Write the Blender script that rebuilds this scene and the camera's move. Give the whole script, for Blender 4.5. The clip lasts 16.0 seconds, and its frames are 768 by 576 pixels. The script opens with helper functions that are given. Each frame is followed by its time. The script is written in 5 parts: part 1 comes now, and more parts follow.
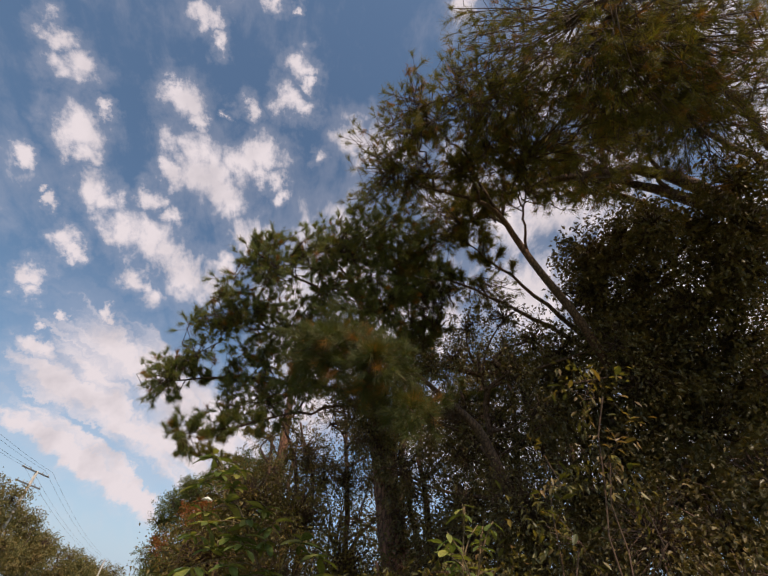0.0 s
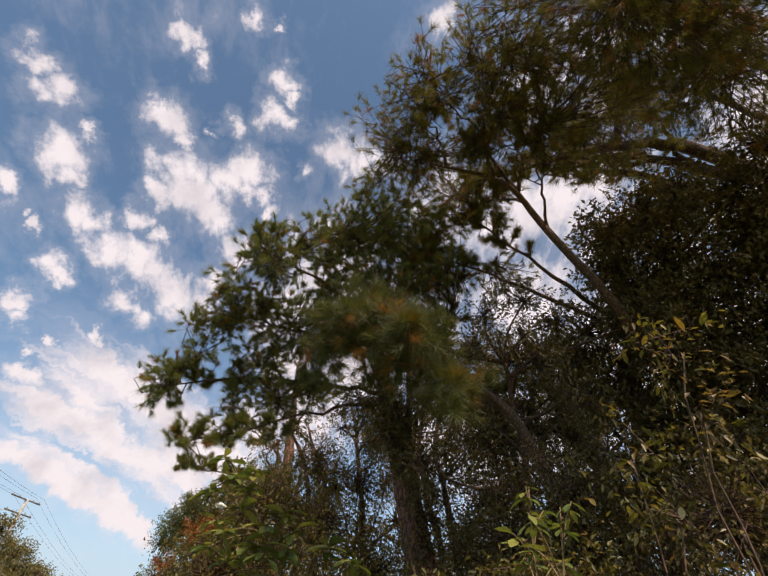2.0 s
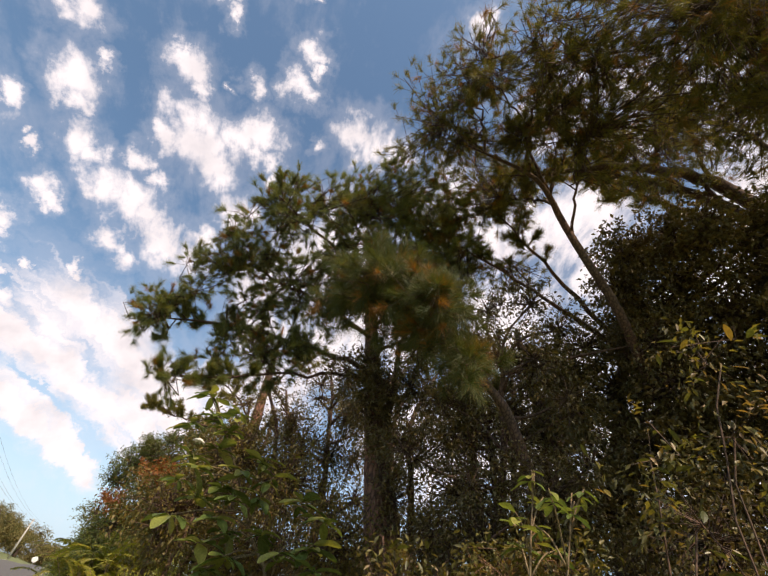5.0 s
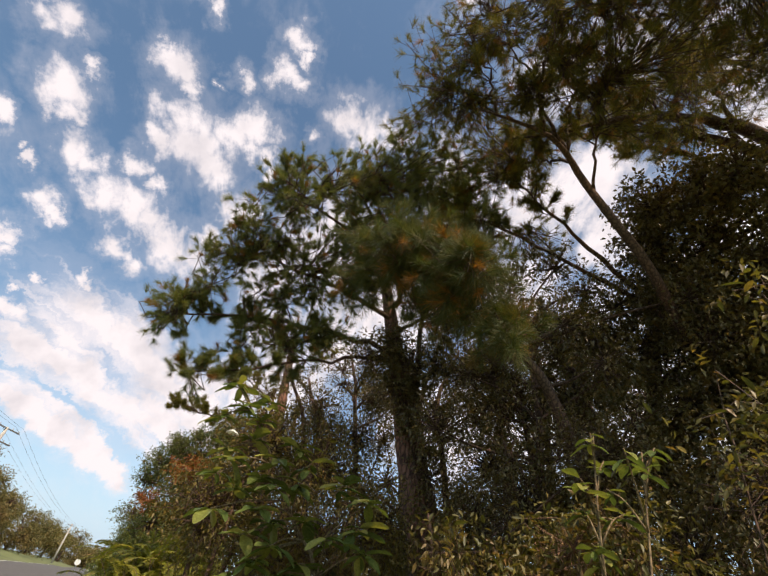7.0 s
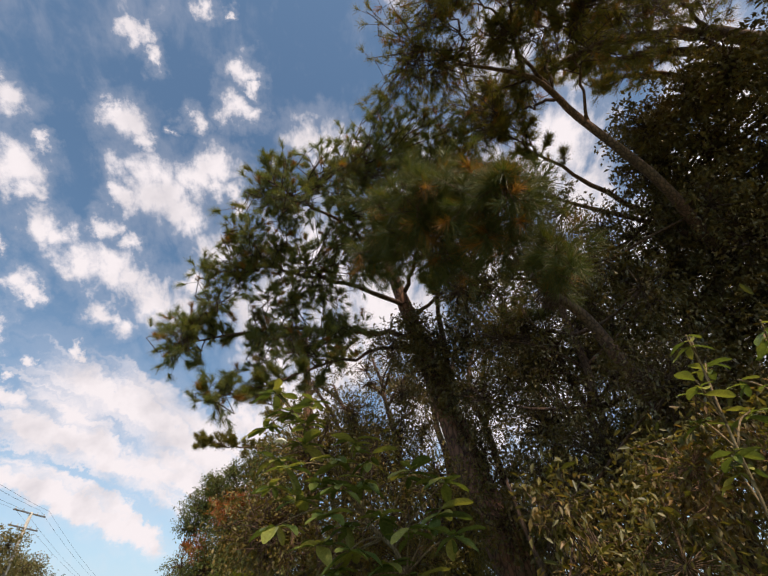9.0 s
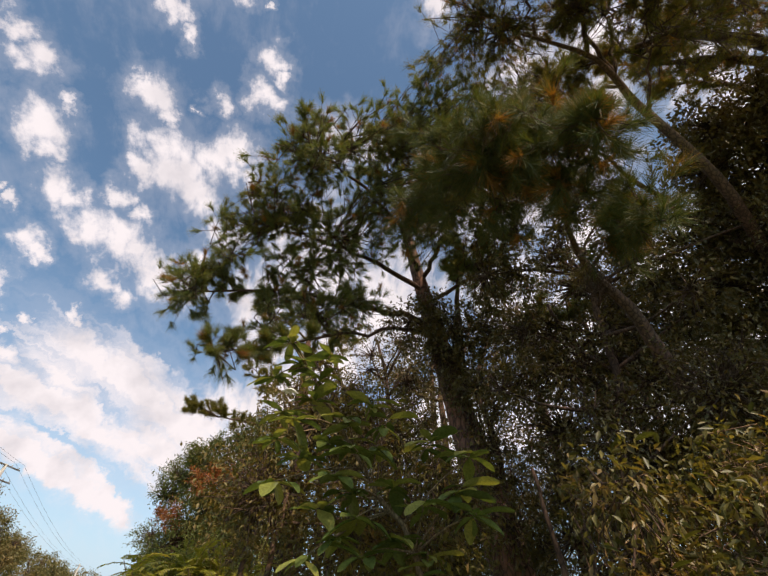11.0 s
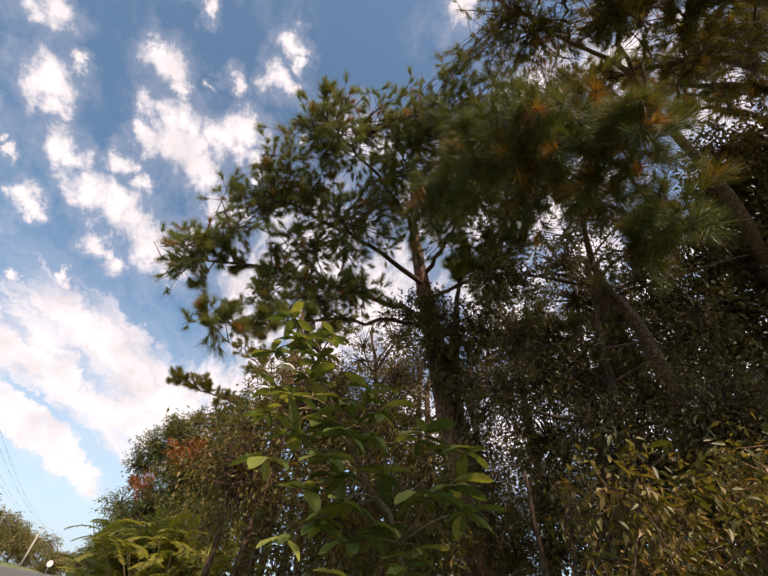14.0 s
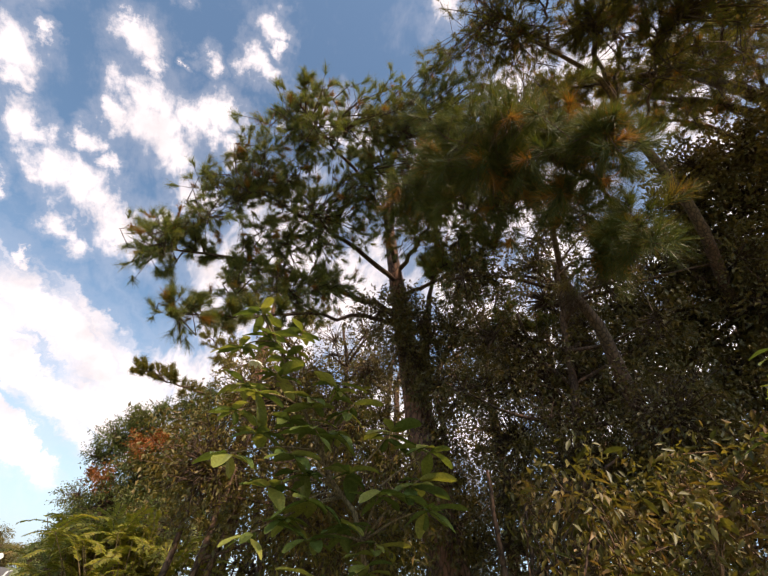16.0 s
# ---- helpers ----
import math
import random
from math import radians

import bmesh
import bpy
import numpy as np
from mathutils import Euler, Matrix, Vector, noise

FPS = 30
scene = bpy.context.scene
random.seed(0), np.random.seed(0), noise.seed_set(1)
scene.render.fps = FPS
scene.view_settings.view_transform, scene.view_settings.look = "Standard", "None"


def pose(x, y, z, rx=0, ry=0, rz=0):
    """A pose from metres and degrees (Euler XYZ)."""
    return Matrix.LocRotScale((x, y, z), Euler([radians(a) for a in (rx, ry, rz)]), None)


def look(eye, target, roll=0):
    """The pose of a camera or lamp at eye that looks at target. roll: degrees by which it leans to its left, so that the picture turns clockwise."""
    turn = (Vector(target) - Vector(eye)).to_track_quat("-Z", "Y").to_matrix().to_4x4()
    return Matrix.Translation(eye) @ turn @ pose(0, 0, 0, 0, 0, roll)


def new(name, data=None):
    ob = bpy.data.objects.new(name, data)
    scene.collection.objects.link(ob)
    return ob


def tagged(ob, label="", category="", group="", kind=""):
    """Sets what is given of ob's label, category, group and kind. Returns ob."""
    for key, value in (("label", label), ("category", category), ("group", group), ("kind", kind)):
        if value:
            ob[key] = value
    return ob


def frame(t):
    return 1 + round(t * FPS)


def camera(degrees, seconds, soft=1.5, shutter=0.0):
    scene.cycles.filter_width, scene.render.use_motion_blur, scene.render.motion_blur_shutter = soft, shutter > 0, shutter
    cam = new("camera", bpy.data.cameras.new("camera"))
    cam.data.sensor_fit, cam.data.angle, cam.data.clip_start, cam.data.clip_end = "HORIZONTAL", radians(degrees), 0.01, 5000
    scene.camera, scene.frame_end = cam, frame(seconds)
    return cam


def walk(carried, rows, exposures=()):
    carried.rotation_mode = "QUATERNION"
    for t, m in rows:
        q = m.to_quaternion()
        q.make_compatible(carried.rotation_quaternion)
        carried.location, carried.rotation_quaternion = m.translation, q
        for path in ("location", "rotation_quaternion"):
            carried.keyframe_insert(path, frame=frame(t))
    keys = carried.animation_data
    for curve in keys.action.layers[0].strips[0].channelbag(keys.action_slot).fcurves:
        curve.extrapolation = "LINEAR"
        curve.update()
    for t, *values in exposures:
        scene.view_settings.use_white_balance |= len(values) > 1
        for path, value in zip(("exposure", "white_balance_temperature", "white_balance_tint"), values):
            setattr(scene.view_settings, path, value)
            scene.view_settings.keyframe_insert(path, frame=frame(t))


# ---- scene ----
cam = camera(84.0, 16.0, 1.45)

PATH = [
    (0.0, pose(0.000, 0.000, 1.600, 129.60, -6.90, -6.28)),
    (0.5, pose(-0.082, 0.224, 1.582, 130.31, -5.09, -5.12)),
    (1.0, pose(-0.212, 0.468, 1.581, 130.72, -7.07, -7.90)),
    (1.5, pose(-0.328, 0.689, 1.557, 130.07, -5.71, -6.69)),
    (2.0, pose(-0.409, 0.871, 1.517, 130.93, -4.31, -5.57)),
    (2.5, pose(-0.502, 1.037, 1.485, 131.42, -6.45, -11.07)),
    (3.0, pose(-0.621, 1.178, 1.425, 130.95, -7.46, -11.54)),
    (3.5, pose(-0.705, 1.299, 1.343, 131.06, -7.54, -9.28)),
    (4.0, pose(-0.731, 1.375, 1.311, 129.86, -7.44, -12.76)),
    (4.5, pose(-0.780, 1.381, 1.304, 130.11, -9.87, -14.60)),
    (5.0, pose(-0.803, 1.373, 1.270, 131.01, -11.79, -14.38)),
    (7.5, pose(-1.068, 1.864, 1.268, 127.65, -5.82, -7.02)),
    (8.0, pose(-1.163, 2.017, 1.213, 128.59, -1.36, -1.08)),
    (8.5, pose(-1.252, 2.225, 1.161, 128.26, -0.42, -2.10)),
    (9.0, pose(-1.362, 2.425, 1.100, 128.71, 1.61, -3.64)),
    (11.5, pose(-1.768, 3.420, 0.857, 129.69, -6.70, -10.10)),
    (12.0, pose(-1.830, 3.468, 0.838, 129.69, -8.30, -11.78)),
    (12.5, pose(-1.866, 3.454, 0.842, 128.33, -8.30, -12.09)),
    (13.0, pose(-1.864, 3.497, 0.830, 130.34, -9.12, -12.26)),
    (13.5, pose(-1.857, 3.522, 0.817, 130.41, -9.08, -12.30)),
    (14.0, pose(-1.853, 3.514, 0.830, 129.59, -8.80, -12.99)),
    (14.5, pose(-1.832, 3.484, 0.884, 130.37, -7.49, -16.11)),
    (15.0, pose(-1.760, 3.488, 0.880, 130.52, -8.14, -17.07)),
    (15.5, pose(-1.760, 3.485, 0.875, 130.16, -8.23, -17.47)),
    (16.0, pose(-1.854, 3.460, 0.891, 129.21, -8.09, -16.96)),
]
EXPOSURES = [(0.0, -0.30, 6500, 18), (2.0, -0.06, 6550, 17), (3.5, 0.07, 6550, 15), (5.0, 0.20, 6650, 16), (9.0, -0.03, 6450, 14), (12.5, 0.10, 6600, 16), (14.5, 0.24, 6700, 17), (16.0, 0.36, 6750, 17)]

walk(cam, PATH, EXPOSURES)

# world, sun and exposure
SUN_AZ, SUN_EL = 165.0, 50.0          # degrees from +y towards +x, above the horizon

PUFFS_HIGH = [
    (-0.353, 0.201, 0.013), (-0.347, 0.232, 0.019), (-0.359, 0.294, 0.023), (-0.360, 0.318, 0.015), (-0.328, 0.270, 0.010), (-0.418, 0.315, 0.012),
    (-0.218, 0.182, 0.013), (-0.208, 0.200, 0.010), (-0.248, 0.259, 0.021), (-0.256, 0.248, 0.012), (-0.241, 0.277, 0.013), (-0.125, 0.216, 0.014),
    (-0.115, 0.232, 0.009), (-0.139, 0.256, 0.016), (-0.122, 0.265, 0.013), (-0.181, 0.269, 0.011), (-0.208, 0.278, 0.005), (-0.150, 0.162, 0.010),
    (-0.126, 0.161, 0.005), (0.037, 0.145, 0.016), (-0.409, 0.354, 0.005), (-0.403, 0.370, 0.008),
]
CLOUD_MAIN = [
    (-0.251, 0.311, 0.023), (-0.234, 0.341, 0.036), (-0.212, 0.364, 0.027), (-0.195, 0.329, 0.024), (-0.170, 0.316, 0.023), (-0.157, 0.344, 0.016),
    (-0.266, 0.340, 0.018), (-0.148, 0.364, 0.012), (-0.059, 0.284, 0.022), (-0.034, 0.295, 0.025), (-0.003, 0.296, 0.020), (-0.103, 0.317, 0.009),
    (-0.181, 0.421, 0.026), (-0.163, 0.411, 0.013),
]
CLOUD_CHAIN = [
    (-0.361, 0.362, 0.020), (-0.341, 0.377, 0.016), (-0.337, 0.410, 0.023), (-0.314, 0.422, 0.028), (-0.286, 0.442, 0.023), (-0.297, 0.372, 0.016),
    (-0.279, 0.397, 0.013), (-0.329, 0.471, 0.018), (-0.309, 0.501, 0.016), (-0.265, 0.474, 0.030), (-0.239, 0.487, 0.031), (-0.219, 0.462, 0.021),
    (-0.397, 0.417, 0.016), (-0.391, 0.433, 0.011), (-0.437, 0.452, 0.015), (-0.444, 0.471, 0.013), (-0.363, 0.516, 0.010), (-0.415, 0.511, 0.008),
    (-0.440, 0.524, 0.007),
]
CLOUD_BANK = [
    (-0.356, 0.560, 0.025), (-0.334, 0.593, 0.034), (-0.302, 0.628, 0.042), (-0.268, 0.666, 0.051), (-0.224, 0.693, 0.045), (-0.383, 0.603, 0.020),
    (-0.405, 0.622, 0.024), (-0.353, 0.668, 0.040), (-0.308, 0.709, 0.042), (-0.263, 0.720, 0.037), (-0.432, 0.614, 0.017), (-0.448, 0.551, 0.011),
    (-0.454, 0.660, 0.024), (-0.428, 0.690, 0.028), (-0.399, 0.723, 0.026), (-0.368, 0.756, 0.024), (-0.341, 0.783, 0.019), (-0.320, 0.801, 0.013),
]
CLOUDS_BEHIND = [
    (-0.128, 0.507, 0.035), (-0.119, 0.578, 0.033), (-0.077, 0.656, 0.046), (-0.158, 0.674, 0.037), (0.145, 0.350, 0.030), (0.177, 0.315, 0.031),
    (0.214, 0.302, 0.035), (0.234, 0.270, 0.032), (0.277, 0.328, 0.027), (0.205, 0.662, 0.063), (0.299, 0.596, 0.059), (0.126, 0.667, 0.049),
    (0.298, 0.485, 0.042), (0.205, 0.441, 0.046), (0.308, 0.432, 0.034), (0.300, 0.133, 0.028), (0.348, 0.166, 0.027), (0.222, 0.192, 0.019),
    (0.381, 0.266, 0.026), (-0.014, 0.582, 0.041), (0.147, 0.189, 0.027), (0.196, 0.143, 0.026), (0.243, 0.112, 0.026), (0.089, 0.335, 0.037),
    (-0.051, 0.461, 0.056), (0.045, 0.506, 0.065), (0.425, 0.500, 0.058), (0.458, 0.385, 0.052), (0.495, 0.310, 0.045),
    (0.392, 0.190, 0.032), (0.365, 0.350, 0.036), (0.520, 0.440, 0.050),
]


def sky_world():
    w = bpy.data.worlds.new("sky")
    scene.world = w
    w.use_nodes = True
    nt = w.node_tree
    nt.nodes.clear()
    N, L = nt.nodes.new, nt.links.new
    out = N("ShaderNodeOutputWorld")
    sky = N("ShaderNodeTexSky")
    sky.sky_type, sky.sun_disc = "NISHITA", False
    sky.sun_elevation, sky.sun_rotation = radians(SUN_EL), radians(SUN_AZ)
    sky.air_density, sky.dust_density, sky.ozone_density = 1.0, 1.6, 0.6
    tc = N("ShaderNodeTexCoord")
    sep = N("ShaderNodeSeparateXYZ")
    L(tc.outputs["Generated"], sep.inputs[0])

    def math_node(op, a, b=None, c=None):
        m = N("ShaderNodeMath")
        m.operation = op
        for i, v in enumerate((a, b, c)):
            if v is None:
                continue
            if isinstance(v, (int, float)):
                m.inputs[i].default_value = v
            else:
                L(v, m.inputs[i])
        return m.outputs[0]

    # stereographic map of the sky's dome
    den = math_node("MAXIMUM", math_node("ADD", sep.outputs[2], 1.0), 0.05)
    comb = N("ShaderNodeCombineXYZ")
    L(math_node("DIVIDE", sep.outputs[0], den), comb.inputs[0])
    L(math_node("DIVIDE", sep.outputs[1], den), comb.inputs[1])

    def fbm(scale, detail, rough, vec=None, distort=0.0):
        n = N("ShaderNodeTexNoise")
        n.inputs["Scale"].default_value = scale
        n.inputs["Detail"].default_value = detail
        n.inputs["Roughness"].default_value = rough
        n.inputs["Distortion"].default_value = distort
        L(vec or comb.outputs[0], n.inputs["Vector"])
        return n

    warp = fbm(30, 5, 0.65)
    shift = N("ShaderNodeVectorMath")
    shift.operation = "MULTIPLY_ADD"
    L(warp.outputs["Color"], shift.inputs[0])
    shift.inputs[1].default_value = (0.06, 0.06, 0)
    L(comb.outputs[0], shift.inputs[2])
    back = N("ShaderNodeVectorMath")
    back.operation = "SUBTRACT"
    L(shift.outputs[0], back.inputs[0])
    back.inputs[1].default_value = (0.03, 0.03, 0)
    field = None
    for x, y, r in PUFFS_HIGH + CLOUD_MAIN + CLOUD_CHAIN + CLOUD_BANK[:2] + [(x, y, 1.5 * r) for x, y, r in CLOUDS_BEHIND]:
        d = N("ShaderNodeVectorMath")
        d.operation = "DISTANCE"
        L(back.outputs[0], d.inputs[0])
        d.inputs[1].default_value = (x, y, 0)
        v = math_node("MULTIPLY_ADD", d.outputs["Value"], -1.0 / (1.42 * r), 1.0)
        field = v if field is None else math_node("MAXIMUM", field, v)
    # the long bank low over the road, drawn out along its own line
    turn = radians(-48)
    spin = N("ShaderNodeMapping")
    spin.inputs["Rotation"].default_value = (0, 0, turn)
    L(back.outputs[0], spin.inputs["Vector"])
    lay = N("ShaderNodeMapping")
    lay.inputs["Scale"].default_value = (0.36, 1.0, 1.0)
    L(spin.outputs[0], lay.inputs["Vector"])
    bank = None
    for x, y, r in CLOUD_BANK:
        d = N("ShaderNodeVectorMath")
        d.operation = "DISTANCE"
        L(lay.outputs[0], d.inputs[0])
        d.inputs[1].default_value = (0.36 * (x * math.cos(turn) - y * math.sin(turn)), x * math.sin(turn) + y * math.cos(turn), 0)
        v = math_node("MULTIPLY_ADD", d.outputs["Value"], -1.0 / (1.35 * r), 1.0)
        bank = v if bank is None else math_node("MAXIMUM", bank, v)
    strands = N("ShaderNodeMapping")
    strands.inputs["Scale"].default_value = (0.16, 1.0, 1.0)
    L(spin.outputs[0], strands.inputs["Vector"])
    streak = fbm(30, 4, 0.5, strands.outputs[0], 0.2)
    bank = math_node("ADD", math_node("MAXIMUM", bank, -1.0), math_node("MULTIPLY_ADD", streak.outputs["Fac"], 2.2, -1.02))
    # the sky's other clouds, all round
    far = fbm(5.0, 6, 0.6)
    other = math_node("MULTIPLY_ADD", far.outputs["Fac"], 4.0, -2.45)
    field = math_node("MAXIMUM", math_node("MAXIMUM", field, -1.0), math_node("MINIMUM", other, 0.6))
    drawn = N("ShaderNodeMapping")                      # wisps drawn out by the wind
    drawn.inputs["Rotation"].default_value = (0, 0, radians(24))
    drawn.inputs["Scale"].default_value = (1.0, 0.5, 1.0)
    L(comb.outputs[0], drawn.inputs["Vector"])
    rag = fbm(46, 6, 0.6, drawn.outputs[0], 0.3)
    field = math_node("ADD", field, math_node("MULTIPLY_ADD", rag.outputs["Fac"], 1.7, -0.88))
    field = math_node("MAXIMUM", field, bank)
    cover = N("ShaderNodeMapRange")
    cover.interpolation_type = "SMOOTHSTEP"
    cover.inputs["From Min"].default_value, cover.inputs["From Max"].default_value = -0.05, 0.85
    L(field, cover.inputs["Value"])
    thin = N("ShaderNodeMapRange")
    thin.interpolation_type = "SMOOTHSTEP"
    thin.inputs["From Min"].default_value, thin.inputs["From Max"].default_value = -0.6, 0.3
    thin.inputs["To Max"].default_value = 0.16
    L(field, thin.inputs["Value"])
    alpha = math_node("MAXIMUM", cover.outputs[0], thin.outputs[0])
    shade = fbm(16, 4, 0.55)
    ramp = N("ShaderNodeValToRGB")
    ramp.color_ramp.elements[0].position, ramp.color_ramp.elements[0].color = 0.3, (0.80, 0.76, 0.77, 1)
    ramp.color_ramp.elements[1].position, ramp.color_ramp.elements[1].color = 0.55, (1.03, 0.965, 0.955, 1)
    L(shade.outputs["Fac"], ramp.inputs[0])
    b1, b2 = N("ShaderNodeBackground"), N("ShaderNodeBackground")
    air = N("ShaderNodeMix")
    air.data_type, air.blend_type = "RGBA", "MULTIPLY"
    air.inputs[0].default_value = 1.0
    L(sky.outputs[0], air.inputs[6])
    air.inputs[7].default_value = (0.87, 1.04, 1.01, 1)
    haze = N("ShaderNodeMapRange")                      # pale air towards the horizon
    haze.inputs["From Min"].default_value, haze.inputs["From Max"].default_value = 0.0, 0.34
    haze.inputs["To Min"].default_value, haze.inputs["To Max"].default_value = 0.85, 0.0
    L(sep.outputs[2], haze.inputs["Value"])
    pale = N("ShaderNodeMix")
    pale.data_type = "RGBA"
    L(haze.outputs[0], pale.inputs[0])
    L(air.outputs[2], pale.inputs[6])
    pale.inputs[7].default_value = (4.0, 5.0, 6.0, 1)
    L(pale.outputs[2], b1.inputs[0])
    b1.inputs[1].default_value = SKY_STRENGTH
    L(ramp.outputs[0], b2.inputs[0])
    b2.inputs[1].default_value = CLOUD_STRENGTH
    mix = N("ShaderNodeMixShader")
    L(alpha, mix.inputs[0])
    L(b1.outputs[0], mix.inputs[1])
    L(b2.outputs[0], mix.inputs[2])
    L(mix.outputs[0], out.inputs[0])


SKY_STRENGTH, CLOUD_STRENGTH, SUN_STRENGTH = 0.15, 0.93, 4.9
sky_world()
sun = new("sun", bpy.data.lights.new("sun", "SUN"))
sun.data.energy, sun.data.angle, sun.data.color = SUN_STRENGTH, radians(0.6), (1.0, 0.85, 0.64)
sa, se = radians(SUN_AZ), radians(SUN_EL)
sun.matrix_world = look((math.sin(sa) * math.cos(se) * 50, math.cos(sa) * math.cos(se) * 50, math.sin(se) * 50), (0, 0, 0))


# materials
def base_material(name):
    m = bpy.data.materials.new(name)
    m.use_nodes = True
    nt = m.node_tree
    return m, nt, nt.nodes["Principled BSDF"], nt.nodes["Material Output"]


def ramp_node(nt, stops):
    r = nt.nodes.new("ShaderNodeValToRGB")
    e = r.color_ramp.elements
    while len(e) < len(stops):
        e.new(0.5)
    for k, (p, c) in zip(e, stops):
        k.position, k.color = p, (*c, 1)
    return r


def noise_node(nt, scale, detail=4, rough=0.55, coord="Object", stretch=None):
    tc = nt.nodes.new("ShaderNodeTexCoord")
    n = nt.nodes.new("ShaderNodeTexNoise")
    n.inputs["Scale"].default_value, n.inputs["Detail"].default_value = scale, detail
    n.inputs["Roughness"].default_value = rough
    if stretch:
        mp = nt.nodes.new("ShaderNodeMapping")
        mp.inputs["Scale"].default_value = stretch
        nt.links.new(tc.outputs[coord], mp.inputs[0])
        nt.links.new(mp.outputs[0], n.inputs["Vector"])
    else:
        nt.links.new(tc.outputs[coord], n.inputs["Vector"])
    return n


def mix_rgb(nt, fac, a, b, mode="MIX"):
    m = nt.nodes.new("ShaderNodeMix")
    m.data_type, m.blend_type = "RGBA", mode
    for sock, v in ((m.inputs[0], fac), (m.inputs[6], a), (m.inputs[7], b)):
        if isinstance(v, (int, float)):
            sock.default_value = v
        elif isinstance(v, tuple):
            sock.default_value = (*v, 1)
        else:
            nt.links.new(v, sock)
    return m.outputs[2]


def foliage(name, stops, patch=None, patch_at=(0.55, 0.7), patch_scale=0.9, trans=0.3, rough=0.5, single=False):
    """Leaves or needles: each one its own tint, patches of another colour through the crown, some light through the blade."""
    m, nt, bsdf, out = base_material(name)
    if single:
        info = nt.nodes.new("ShaderNodeObjectInfo")
        rnd = info.outputs["Random"]
    else:
        geo = nt.nodes.new("ShaderNodeNewGeometry")
        rnd = geo.outputs["Random Per Island"]
    r = ramp_node(nt, stops)
    nt.links.new(rnd, r.inputs[0])
    col = r.outputs[0]
    if patch:
        n = noise_node(nt, patch_scale, 3, 0.6)
        f = nt.nodes.new("ShaderNodeMapRange")
        f.inputs["From Min"].default_value, f.inputs["From Max"].default_value = patch_at
        nt.links.new(n.outputs["Fac"], f.inputs["Value"])
        col = mix_rgb(nt, f.outputs[0], col, patch)
    fine = noise_node(nt, 40, 3)
    fr = ramp_node(nt, [(0.3, (0.75, 0.75, 0.75)), (0.7, (1.2, 1.2, 1.15))])
    nt.links.new(fine.outputs["Fac"], fr.inputs[0])
    col = mix_rgb(nt, 1.0, col, fr.outputs[0], "MULTIPLY")
    nt.links.new(col, bsdf.inputs["Base Color"])
    bsdf.inputs["Roughness"].default_value = rough
    tr = nt.nodes.new("ShaderNodeBsdfTranslucent")
    nt.links.new(mix_rgb(nt, 1.0, col, (1.28, 1.26, 0.5), "MULTIPLY"), tr.inputs["Color"])
    mx = nt.nodes.new("ShaderNodeMixShader")
    mx.inputs[0].default_value = trans
    nt.links.new(bsdf.outputs[0], mx.inputs[1])
    nt.links.new(tr.outputs[0], mx.inputs[2])
    nt.links.new(mx.outputs[0], out.inputs["Surface"])
    return m


def bark(name, dark, mid, light, scale=9.0, bump=0.6):
    m, nt, bsdf, out = base_material(name)
    tc = nt.nodes.new("ShaderNodeTexCoord")
    mp = nt.nodes.new("ShaderNodeMapping")
    mp.inputs["Scale"].default_value = (1, 1, 0.35)
    nt.links.new(tc.outputs["Object"], mp.inputs[0])
    v = nt.nodes.new("ShaderNodeTexVoronoi")
    v.feature = "DISTANCE_TO_EDGE"
    v.inputs["Scale"].default_value = scale
    nt.links.new(mp.outputs[0], v.inputs["Vector"])
    n = noise_node(nt, scale * 2.2, 6, 0.65, stretch=(1, 1, 0.4))
    big = noise_node(nt, 1.3, 3)
    r = ramp_node(nt, [(0.0, dark), (0.12, mid), (0.55, light)])
    nt.links.new(v.outputs["Distance"], r.inputs[0])
    r2 = ramp_node(nt, [(0.3, (0.55, 0.52, 0.5)), (0.7, (1.25, 1.2, 1.2))])
    nt.links.new(n.outputs["Fac"], r2.inputs[0])
    col = mix_rgb(nt, 1.0, r.outputs[0], r2.outputs[0], "MULTIPLY")
    r3 = ramp_node(nt, [(0.35, (0.8, 0.85, 0.8)), (0.65, (1.15, 1.0, 0.92))])
    nt.links.new(big.outputs["Fac"], r3.inputs[0])
    nt.links.new(mix_rgb(nt, 1.0, col, r3.outputs[0], "MULTIPLY"), bsdf.inputs["Base Color"])
    bsdf.inputs["Roughness"].default_value = 0.9
    b = nt.nodes.new("ShaderNodeBump")
    b.inputs["Strength"].default_value, b.inputs["Distance"].default_value = bump, 0.03
    nt.links.new(mix_rgb(nt, 0.5, r.outputs[0], n.outputs["Color"]), b.inputs["Height"])
    nt.links.new(b.outputs[0], bsdf.inputs["Normal"])
    return m


